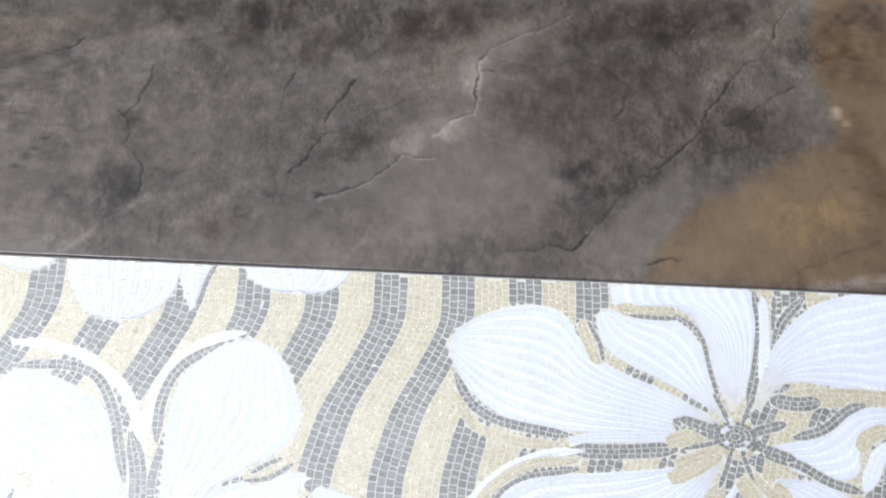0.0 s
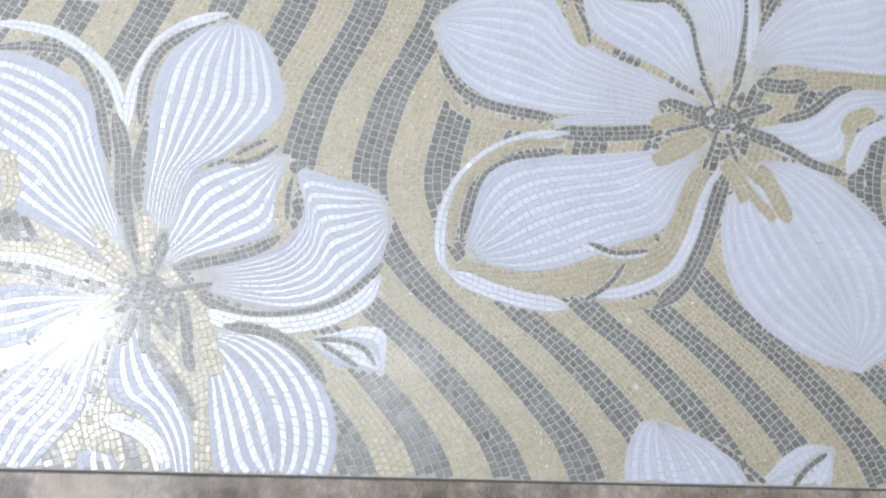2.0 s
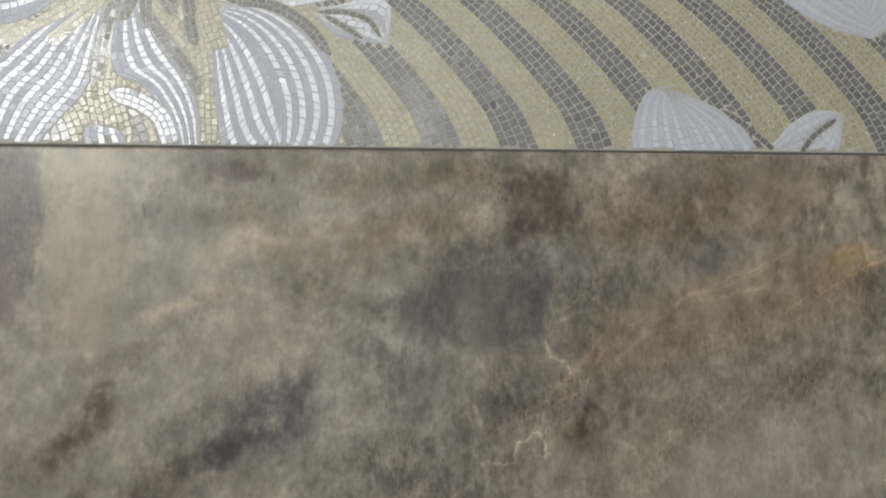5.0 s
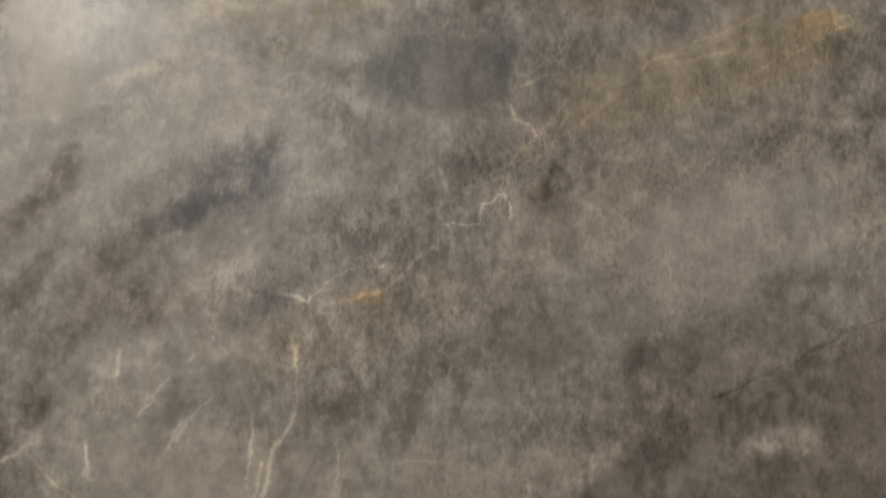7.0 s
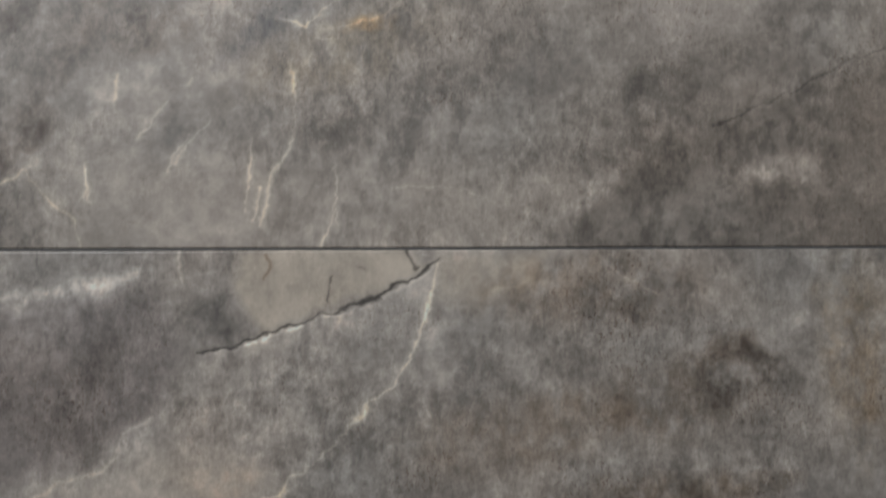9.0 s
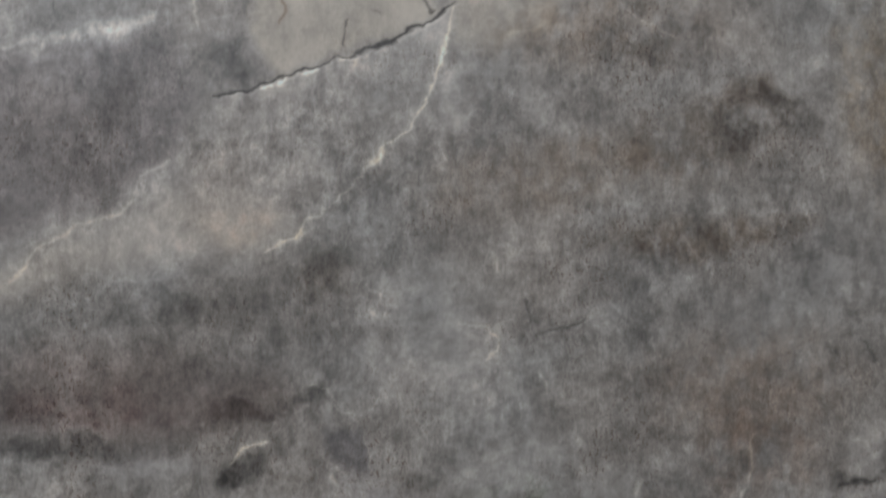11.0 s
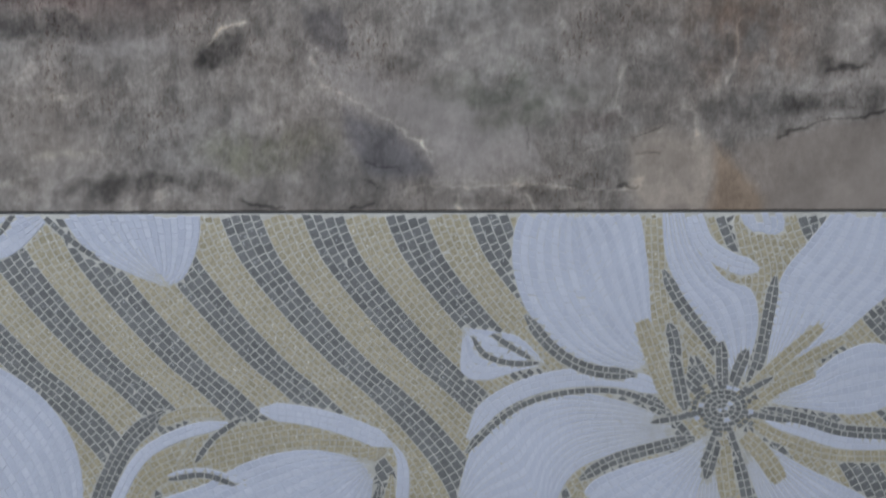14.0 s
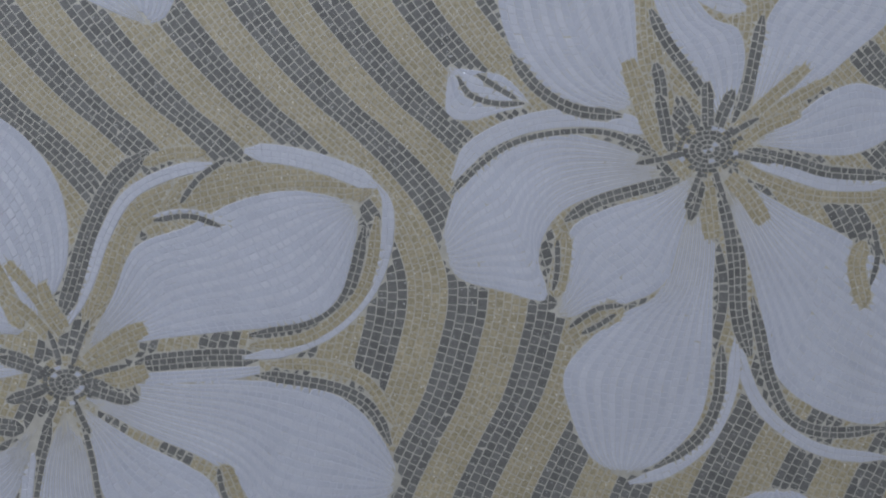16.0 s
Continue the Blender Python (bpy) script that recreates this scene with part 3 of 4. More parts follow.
def tile_with_crack():
    print_ = StonePrint(0.75, (0.338, 0.303, 0.266), 33, "grey glazed stone-look tile with a dark crack and pale veins", 0.12, 0.4)
    print_.patch([(-223, 121), (-157, 125), (-120, 130), (-106, 103), (-118, 74), (-157, 48), (-223, 27)], (-0.24, -0.26, -0.24), 0.1, 14)
    print_.blot(-86, 115, 12, 9, (-0.30, -0.30, -0.30), 0)
    print_.patch([(-81, 150), (0, 150), (9, 140), (-14, 129), (-38, 121), (-67, 110), (-77, 122), (-81, 133)], (0.26, 0.23, 0.17), 0.6, 6)
    print_.patch([(13, 149), (69, 149), (59, 133), (29, 122), (16, 125)], (0.12, 0.10, 0.06), 0.3, 8)
    print_.blot(83, 133, 60, 18, (-0.06, -0.10, -0.14), 0)
    print_.blot(216, 100, 18, 50, (0.00, -0.06, -0.14), 0)
    print_.blot(128, 79, 40, 18, (-0.19, -0.22, -0.25), 5)
    print_.blot(148, 97, 18, 8, (-0.35, -0.40, -0.44), 30)
    print_.blot(169, 87, 16, 8, (-0.50, -0.52, -0.54), -35)
    print_.blot(150, 77, 9, 6, (-0.45, -0.48, -0.50), 0)
    print_.blot(128, 34, 44, 9, (-0.28, -0.34, -0.40), 8)
    print_.blot(112, 28, 10, 5, (-0.30, -0.36, -0.40), 0)
    print_.blot(69, 63, 60, 20, (-0.08, -0.12, -0.16), 10)
    print_.patch([(-212, 0), (-157, 16), (-118, 26), (-75, 29), (-59, 37), (-86, 53), (-118, 55), (-165, 37), (-212, 16)], (0.14, 0.12, 0.09), 0.35, 14)
    print_.blot(-91, 43, 16, 9, (0.11, 0.08, 0.05), 10)
    print_.blot(-81, 14, 14, 9, (-0.34, -0.34, -0.34), 20)
    print_.blot(-131, -1, 40, 9, (-0.30, -0.30, -0.30), 5)
    print_.blot(-49, 19, 12, 12, (-0.20, -0.22, -0.24), 20)
    print_.blot(-22, 10, 12, 10, (0.25, 0.25, 0.25), 0)
    print_.blot(50, -8, 14, 10, (-0.30, -0.30, -0.30), 20)
    print_.vein([(-213, 125), (-197, 126), (-179, 128), (-150, 132), (-128, 137)], 7.0, (0.62, 0.62, 0.62), 1.0)
    print_.vein([(-207, 121), (-181, 123)], 6.0, (0.40, 0.40, 0.38), 1.0)
    print_.crack([(16, 145), (9, 139), (-6, 133), (-14, 128), (-27, 122), (-41, 118), (-49, 114), (-65, 111), (-83, 103), (-99, 103)], 1.6, 1.4, 0.35)
    print_.vein([(-40, 117), (-36, 119)], 2.4, (0.90, 0.90, 0.85), 1.0)
    print_.vein([(-68, 107), (-64, 109)], 2.4, (0.90, 0.90, 0.85), 1.0)
    print_.vein([(-75, 104), (-71, 106)], 2.4, (0.90, 0.90, 0.85), 1.0)
    print_.vein([(-56, 110), (-51, 112)], 2.4, (0.90, 0.90, 0.85), 1.0)
    print_.crack([(0, 149), (1, 145), (4, 141)], 1.6, 1.2, 0.1)
    print_.crack([(-37, 137), (-39, 123)], 1.2, 1.0, 0.1)
    print_.vein([(-67, 147), (-65, 141), (-68, 136)], 1.4, (-0.39, -0.50, -0.61), 1.0)
    print_.crack([(-25, 140), (-19, 139)], 1.2, 0.6, 0.1)
    print_.crack([(-174, 149), (-175, 139)], 1.8, 0.7, 0.1)
    print_.vein([(-107, 149), (-106, 133)], 1.1, (0.40, 0.40, 0.38), 1.0)
    print_.vein([(16, 143), (14, 130), (9, 118), (5, 106), (-2, 95), (-7, 86), (-17, 79), (-22, 72), (-33, 60), (-43, 51), (-54, 42), (-61, 33), (-74, 28)], 2.6, (0.66, 0.66, 0.62), 1.2)
    print_.vein([(9, 117), (-1, 95), (-14, 79)], 5.5, (0.20, 0.20, 0.19), 1.0)
    print_.vein([(1, 84), (9, 74), (13, 65)], 1.3, (0.32, 0.32, 0.30), 1.0)
    print_.vein([(-120, 71), (-134, 64), (-139, 49), (-163, 40), (-181, 29), (-195, 16)], 2.0, (0.36, 0.36, 0.34), 1.0)
    print_.vein([(99, 148), (100, 141), (110, 133), (125, 126)], 1.1, (0.40, 0.40, 0.38), 1.0)
    print_.vein([(40, 129), (60, 136)], 3.0, (0.30, 0.30, 0.28), 1.0)
    print_.vein([(-28, 15), (-22, 7), (-20, -2)], 2.2, (0.40, 0.40, 0.38), 1.6)
    print_.vein([(31, 26), (34, 15)], 1.5, (0.30, 0.30, 0.28), 1.0)
    print_.vein([(16, -6), (28, -9), (42, -4)], 2.6, (0.35, 0.35, 0.33), 1.6)
    print_.vein([(47, 4), (53, -15)], 1.4, (-0.50, -0.50, -0.47), 1.4)
    print_.patch([(-203, -20), (-172, -15), (-122, -20), (-72, -31), (-65, -44), (-109, -52), (-130, -62), (-204, -57)], (-0.24, -0.30, -0.31), 0.1, 20)
    print_.blot(-172, -64, 36, 7, (-0.55, -0.55, -0.55), 2)
    print_.blot(-88, -45, 26, 5, (-0.42, -0.46, -0.46), 10)
    print_.blot(-156, -44, 50, 9, (-0.22, -0.28, -0.28), 3)
    print_.blot(-125, -58, 14, 5, (-0.35, -0.35, -0.35), 0)
    print_.blot(-51, -39, 7, 4, (-0.50, -0.50, -0.50), 0)
    print_.patch([(-49, -56), (-30, -55), (-26, -64), (-27, -77), (-41, -74), (-48, -65)], (-0.42, -0.42, -0.38), 0.1, 5)
    print_.blot(-83, -72, 11, 7, (-0.55, -0.55, -0.55), 15)
    print_.blot(-91, -78, 8, 4, (-0.40, -0.40, -0.40), 0)
    print_.patch([(-154, -70), (-136, -65), (-104, -69), (-104, -77), (-152, -78)], (0.20, 0.20, 0.21), 0.4, 10)
    print_.patch([(-48, -77), (-20, -83), (12, -93), (54, -110), (64, -132), (19, -133), (-4, -109), (-25, -97)], (0.16, 0.16, 0.18), 0.5, 12)
    print_.patch([(-29, -101), (-7, -111), (13, -133), (1, -135), (-20, -131), (-27, -118)], (-0.30, -0.28, -0.20), 0.2, 6)
    print_.blot(35, -88, 22, 8, (-0.25, -0.22, -0.26), 10)
    print_.blot(64, -101, 30, 9, (-0.25, -0.22, -0.27), 8)
    print_.blot(87, -110, 15, 5, (-0.40, -0.46, -0.46), 5)
    print_.blot(-63, -122, 30, 10, (-0.16, -0.14, -0.22), 5)
    print_.blot(-134, -141, 30, 5, (-0.38, -0.38, -0.38), 2)
    print_.blot(-94, -138, 20, 4, (-0.32, -0.32, -0.32), 0)
    print_.blot(-4, -81, 14, 5, (-0.28, -0.28, -0.28), 20)
    print_.blot(154, -39, 50, 30, (-0.01, -0.06, -0.10), 0)
    print_.blot(160, -74, 30, 20, (0.00, -0.05, -0.08), 0)
    print_.blot(202, -84, 12, 3, (-0.50, -0.50, -0.50), 8)
    print_.blot(200, -101, 28, 5, (-0.45, -0.45, -0.45), 8)
    print_.blot(219, -76, 10, 6, (-0.35, -0.35, -0.35), 20)
    print_.blot(160, -105, 26, 7, (-0.26, -0.26, -0.26), 0)
    print_.patch([(102, -117), (120, -112), (140, -116), (145, -124), (143, -150), (110, -150), (104, -137)], (0.21, 0.17, 0.12), 0.55, 8)
    print_.patch([(144, -119), (151, -124), (157, -131), (167, -144), (166, -152), (141, -152), (145, -134)], (0.02, -0.10, -0.24), 0.4, 6)
    print_.patch([(155, -119), (181, -112), (234, -104), (235, -152), (167, -152), (163, -137), (155, -129)], (-0.03, -0.07, -0.10), 0.65, 6)
    print_.vein([(-54, -34), (-46, -38), (-40, -47), (-35, -49)], 1.5, (0.50, 0.50, 0.47), 1.4)
    print_.vein([(-29, -54), (-26, -63), (-27, -76)], 1.2, (0.55, 0.55, 0.52), 1.0)
    print_.vein([(-43, -74), (-38, -78)], 1.0, (0.40, 0.40, 0.38), 1.0)
    print_.vein([(-91, -72), (-87, -66), (-75, -62)], 1.3, (0.60, 0.60, 0.56), 1.0)
    print_.vein([(-197, -94), (-173, -96), (-147, -95), (-123, -90), (-112, -83)], 2.0, (0.34, 0.34, 0.32), 1.5)
    print_.vein([(-45, -78), (-43, -86), (-37, -92), (-20, -99), (-7, -107), (4, -117), (12, -123)], 1.8, (0.50, 0.50, 0.47), 1.3)
    print_.vein([(6, -118), (13, -131), (16, -136)], 1.3, (0.45, 0.45, 0.42), 1.0)
    print_.vein([(-16, -90), (-17, -99)], 1.4, (0.30, 0.30, 0.28), 1.0)
    print_.crack([(-20, -126), (-4, -129), (1, -135)], 1.0, 0.5, 0.05)
    print_.crack([(-20, -135), (-9, -140)], 1.0, 0.5, 0.05)
    print_.crack([(56, -109), (56, -121)], 0.8, 0.4, 0.05)
    print_.crack([(67, -118), (74, -132)], 0.8, 0.5, 0.05)
    print_.vein([(-5, -144), (11, -138), (33, -137), (56, -137), (75, -138), (91, -140), (108, -137)], 2.8, (0.50, 0.50, 0.47), 1.7)
    print_.vein([(22, -141), (24, -149)], 1.5, (0.55, 0.55, 0.52), 1.0)
    print_.blot(49, -145, 22, 3, (-0.40, -0.40, -0.40), 0)
    print_.vein([(75, -147), (88, -148)], 2.4, (0.50, 0.50, 0.47), 1.6)
    print_.vein([(55, -141), (59, -148)], 1.2, (0.50, 0.50, 0.47), 1.0)
    print_.crack([(75, -137), (83, -140)], 1.2, 0.9, 0.2)
    print_.crack([(99, -136), (108, -138)], 1.0, 0.8, 0.1)
    print_.vein([(103, -81), (98, -92), (100, -105), (107, -113)], 1.8, (0.40, 0.40, 0.38), 1.3)
    print_.vein([(154, -60), (155, -76), (149, -90)], 2.0, (0.48, 0.48, 0.45), 1.3)
    print_.vein([(128, -101), (135, -105), (136, -115)], 3.0, (0.60, 0.60, 0.56), 1.6)
    print_.vein([(144, -91), (143, -101)], 2.2, (0.40, 0.40, 0.38), 1.6)
    print_.vein([(78, -124), (91, -118), (110, -115), (119, -113)], 1.8, (0.34, 0.34, 0.32), 1.4)
    print_.vein([(160, -95), (185, -95)], 1.4, (0.32, 0.32, 0.30), 1.0)
    print_.crack([(104, -116), (119, -112)], 1.0, 0.9, 0.1)
    print_.crack([(173, -115), (189, -109), (208, -106), (226, -103)], 1.4, 0.9, 0.1)
    print_.crack([(197, -85), (210, -82)], 1.6, 0.7, 0.1)
    print_.crack([(207, -16), (212, -21), (213, -26)], 1.3, 0.8, 0.05)
    print_.crack([(107, -122), (119, -123)], 0.9, 0.5, 0.05)
    print_.vein([(28, -8), (34, -15), (30, -23)], 1.8, (0.45, 0.45, 0.42), 1.7)
    print_.vein([(49, -4), (52, -13), (56, -17)], 1.4, (0.40, 0.40, 0.38), 1.5)
    print_.crack([(50, -14), (64, -10), (75, -6)], 1.2, 0.6, 0.3)
    print_.vein([(53, -29), (56, -35), (58, -41)], 1.4, (0.40, 0.40, 0.38), 1.0)
    print_.vein([(65, -52), (68, -58)], 1.2, (0.35, 0.35, 0.33), 1.0)
    print_.vein([(71, -60), (70, -77), (64, -79)], 1.3, (0.22, 0.22, 0.21), 1.0)
    print_.vein([(-173, -125), (-155, -123), (-135, -121)], 3.0, (0.24, 0.24, 0.20), 1.0)
    print_.vein([(-189, -137), (-176, -132)], 3.0, (0.26, 0.26, 0.24), 1.5)
    print_.vein([(-123, -136), (-110, -134), (-118, -144)], 2.6, (0.32, 0.32, 0.30), 1.7)
    print_.crack([(-79, -145), (-65, -147), (-57, -149)], 1.6, 1.0, 0.1)
    print_.crack([(-29, -149), (-22, -148), (-16, -146)], 1.5, 1.1, 0.1)
    print_.done()


tile_with_ochre_patch()
tile_with_pale_veins()
tile_with_crack()


# ---- joints between the rows, filled almost flush ----
JOINT = plaster_material("joint_filler", (0.10, 0.098, 0.094), (0.17, 0.165, 0.16))
for joint_z in (1.5, 1.2, 0.9, 0.6):
    tagged(box_mesh("grout_joint", -HALF_W, HALF_W, 0.0008, THICK, joint_z - 0.00035, joint_z + 0.00035, JOINT, wall_north), "thin grey grout joint")

# ---- the mosaic design, in mm from the middle of the tile's lower edge ----
def spline(points, count=60):
    """A smooth curve through the points, in even steps."""
    p = np.array(points, float)
    p = np.vstack([2 * p[0] - p[1], p, 2 * p[-1] - p[-2]])
    t = np.linspace(0, 1, 16, endpoint=False)[:, None]
    line = [0.5 * (2 * b + (c - a) * t + (2 * a - 5 * b + 4 * c - d) * t ** 2 + (3 * b - a - 3 * c + d) * t ** 3)
            for a, b, c, d in zip(p, p[1:], p[2:], p[3:])]
    line = np.vstack(line + [p[-2:-1]])
    run = np.r_[0, np.cumsum(np.hypot(*np.diff(line, axis=0).T))]
    s = np.linspace(0, run[-1], count)
    return np.stack([np.interp(s, run, line[:, k]) for k in (0, 1)], -1)


def inside(points, outline):
    """Which of the points lie within the closed outline."""
    x, z = points[:, 0], points[:, 1]
    hit = np.zeros(len(points), bool)
    for (x0, z0), (x1, z1) in zip(outline, np.roll(outline, -1, axis=0)):
        if z0 != z1:
            hit ^= ((z0 > z) != (z1 > z)) & (x < x0 + (z - z0) / (z1 - z0) * (x1 - x0))
    return hit


PIECE, GAP = 3.9, 0.46
dice = np.random.default_rng(7)
SHAPES = []          # name, outline, quads (n, 4, 2), colour of each, the flower it belongs to
SECTION = [""]


def rows_between(left, right, rows, length=PIECE, square=False):
    """Quads in rows that run along two curves, from the first curve to the second; and the row of each quad. square: cut across the rows."""
    quads, which = [], []
    s = np.linspace(0, 1, len(left))
    way = np.gradient((left + right) / 2, axis=0)
    steps = np.hypot(*way.T)
    slant = ((right - left) * way).sum(1) / np.maximum(steps, 1e-6) / steps.sum() if square else np.zeros(len(s))

    def at(w, where):
        line = left * (1 - w) + right * w
        where = where - (w - 0.5) * np.interp(where, s, slant)
        return np.stack([np.interp(where, s, line[:, k]) for k in (0, 1)], -1)
    for r in range(rows):
        w0, w1 = r / rows, (r + 1) / rows
        middle = at((w0 + w1) / 2, s)
        long = np.hypot(*np.diff(middle, axis=0).T).sum()
        count = max(1, int(long / length))
        cuts = np.linspace(0, 1, count + 1)
        cuts[1:-1] += dice.normal(0, 0.10 / count, count - 1) + dice.uniform(-0.3, 0.3) / count
        cuts = np.clip(cuts, 0, 1)
        g = GAP / max(long, 1) / 2
        a, b = cuts[:-1] + g, cuts[1:] - g
        q = np.stack([at(w0, a), at(w0, b), at(w1, b), at(w1, a)], 1)
        wide = np.maximum(np.hypot(*(q[:, 3] - q[:, 0]).T), np.hypot(*(q[:, 2] - q[:, 1]).T))
        pull = np.clip(GAP / 2 / np.maximum(wide, 0.01), 0, 0.3)[:, None]
        q = np.stack([q[:, 0] + (q[:, 3] - q[:, 0]) * pull, q[:, 1] + (q[:, 2] - q[:, 1]) * pull,
                      q[:, 2] + (q[:, 1] - q[:, 2]) * pull, q[:, 3] + (q[:, 0] - q[:, 3]) * pull], 1)
        quads.append(q)
        which.append(np.full(count, r))
    return np.concatenate(quads), np.concatenate(which)


def petal(left, right, style, name):
    """A petal or leaf between two edge curves that run from its base to its tip, in rows of white and pale stones."""
    a, b = spline(left), spline(right)
    widest = np.hypot(*(a - b).T).max()
    rows = max(3, round(widest / 3.7))
    if style == "loop":      # rows that turn round a core, one within the other
        core = (a + b)[np.linspace(0, 0.76 * len(a), len(a)).astype(int)] / 2
        quads, which = rows_between(np.vstack([a, b[::-1]]), np.vstack([core, core[::-1]]), max(3, round(widest / 7.2)))
        colour = np.where(which % 2 == 1, ORDER.index("white"), ORDER.index("pale"))
        SHAPES.append((name, np.vstack([a, b[::-1]]), quads, colour, SECTION[0]))
        return
    quads, which = rows_between(a, b, rows)
    if style == "leaf":
        colour = np.where(which % 4 == 2, ORDER.index("pale"), ORDER.index("white"))
    else:
        start = dice.integers(0, 2)
        colour = np.where((which + start) % 2 == 0, ORDER.index("white"), ORDER.index("pale"))
        colour[(which == 0) | (which == rows - 1)] = ORDER.index("pale")
    SHAPES.append((name, np.vstack([a, b[::-1]]), quads, colour, SECTION[0]))


def strand(points, rows, style, name):
    """A line of stones, one or more rows wide, along a curve."""
    line = spline(points)
    way = np.gradient(line, axis=0)
    side = np.stack([-way[:, 1], way[:, 0]], -1) / np.maximum(np.hypot(*way.T), 1e-6)[:, None]
    taper = np.clip(np.sin(np.linspace(0.12, math.pi - 0.12, len(line))) * 2.2, 0.8 if (name, style) == ("stamen", "gold") else 0.25, 1)
    half = rows * 3.0 / 2 * taper[:, None]
    a, b = line - side * half, line + side * half
    quads, which = rows_between(a, b, rows, 3.9)
    SHAPES.append((name, np.vstack([a, b[::-1]]), quads, np.full(len(quads), ORDER.index(style)), SECTION[0]))


def rosette(x, z, radius, style, name):
    """Rings of gold stones, or small dark ones with a few gold and pale among them and a broken rim, round a flower's middle."""
    quads = []
    if style == "dark":
        for ring in range(round(radius / 2.5)):
            r0, r1 = 2.5 * ring + 0.35, 2.5 * (ring + 1) - 0.1
            count = max(5, round(2 * math.pi * r1 / 3.1))
            for k in range(count):
                p, q = ring * 0.4 + 2 * math.pi * (k + 0.07) / count, ring * 0.4 + 2 * math.pi * (k + 0.93) / count
                if dice.random() > 1.6 * (r1 / radius) ** 2 - 0.75:
                    quads.append([(x + 1.2 * r * math.cos(v), z + 0.9 * r * math.sin(v)) for r, v in ((r0, p), (r1, p), (r1, q), (r0, q))])
    else:
        rings = max(2, round(radius / 3.6))
        for ring in range(rings):
            r0, r1 = radius * ring / rings + 0.2, radius * (ring + 1) / rings - 0.2
            count = max(4, round(2 * math.pi * r1 / 4.2))
            turn = dice.uniform(0, 6)
            for k in range(count):
                p, q = turn + 2 * math.pi * (k + 0.06) / count, turn + 2 * math.pi * (k + 0.94) / count
                quads.append([(x + r * math.cos(v), z + r * math.sin(v)) for r, v in ((r0, p), (r1, p), (r1, q), (r0, q))])
    colour = np.full(len(quads), ORDER.index(style))
    if style == "dark":
        pick = dice.random(len(quads))
        colour[pick < 0.16] = ORDER.index("pale")
        colour[pick < 0.07] = ORDER.index("gold")
        quads, radius = np.array(quads), radius * 0.62
    ring = np.linspace(0, 2 * math.pi, 40, endpoint=False)
    SHAPES.append((name, np.stack([x + radius * np.cos(ring), z + radius * np.sin(ring)], -1), np.array(quads), colour, SECTION[0]))


BAND = 38.6          # from one dark band to the next
# one dark band's middle, from the lower edge up
SWAY = spline([(80, -4), (75, 10), (67, 25), (47, 50), (26, 72), (13, 83), (-8, 104), (-25, 127), (-34, 150), (-35, 168), (-31, 187), (-23, 213), (-10, 239), (2, 266), (4, 285), (4, 304)], 200)


def bands():
    """The S-shaped ground: bands of four dark and five gold rows, side by side."""
    for k in range(-9, 9):
        for style, rows, start in (("dark", 4, -0.25), ("gold", 5, 0.25)):
            a = SWAY + (BAND * (k + start), 0)
            b = SWAY + (BAND * (k + (0.25 if style == "dark" else 0.75)), 0)
            quads, _ = rows_between(a, b, rows, 4.3 if style == "dark" else 3.9, True)
            SHAPES.append((style + "_band", None, quads, np.full(len(quads), ORDER.index(style)), ""))


bands()
# flower beside the leaf
SECTION[0] = 'leaf side'
rosette(-148.8, 93.6, 13, "gold", "flower")
strand([(-159, -5), (-164, 13), (-168, 31), (-164, 51)], 6, "gold", "gold_outline")
strand([(-115, -6), (-116, 17), (-118, 44), (-124, 67), (-129, 82)], 5, "gold", "gold_outline")
strand([(-242, 245), (-217, 243), (-198, 236), (-179, 220), (-169, 200), (-165, 182)], 2, "white", "white_outline")
strand([(-240, 230), (-213, 232), (-194, 226), (-183, 207), (-176, 180), (-172, 164)], 2, "dark", "dark_outline")
strand([(-165, 184), (-163, 211), (-153, 235), (-135, 250), (-114, 257)], 2, "white", "white_outline")
strand([(-158, 188), (-157, 214), (-148, 234), (-129, 248)], 2, "dark", "dark_outline")
strand([(-172, 194), (-166, 172), (-164, 146), (-159, 121), (-152, 106)], 3, "dark", "dark_outline")
petal([(-157, 103), (-188, 121), (-219, 137), (-244, 158), (-260, 193)],
      [(-154, 105), (-167, 139), (-179, 180), (-187, 206), (-212, 223), (-240, 226), (-260, 193)], "white", "petal")
petal([(-145, 106), (-153, 133), (-153, 165), (-153, 198), (-148, 225), (-132, 244), (-112, 254)],
      [(-140, 108), (-134, 140), (-126, 163), (-110, 172), (-95, 184), (-82, 201), (-85, 221), (-95, 243), (-112, 254)], "white", "petal")
petal([(-148, 104), (-138, 131), (-130, 157), (-112, 167), (-95, 170), (-84, 174), (-76, 171)],
      [(-145, 104), (-126, 114), (-102, 121), (-85, 130), (-82, 146), (-81, 162), (-76, 171)], "white", "petal")
strand([(-136, 107), (-116, 112), (-96, 118), (-81, 127)], 2, "dark", "dark_outline")
strand([(-81, 132), (-80, 147), (-77, 164)], 3, "gold", "gold_outline")
strand([(-78, 136), (-78, 151), (-76, 161)], 1, "dark", "dark_outline")
petal([(-126, 106), (-98, 114), (-78, 124), (-69, 143), (-73, 165), (-53, 161), (-32, 155), (-22, 142)],
      [(-123, 98), (-100, 89), (-71, 84), (-48, 90), (-31, 110), (-25, 127), (-22, 142)], "white", "petal")
strand([(-125, 94), (-103, 84), (-80, 83), (-57, 88), (-40, 99), (-27, 114)], 2, "dark", "dark_outline")
strand([(-125, 85), (-97, 78), (-65, 80), (-40, 91), (-28, 107)], 3, "white", "white_outline")
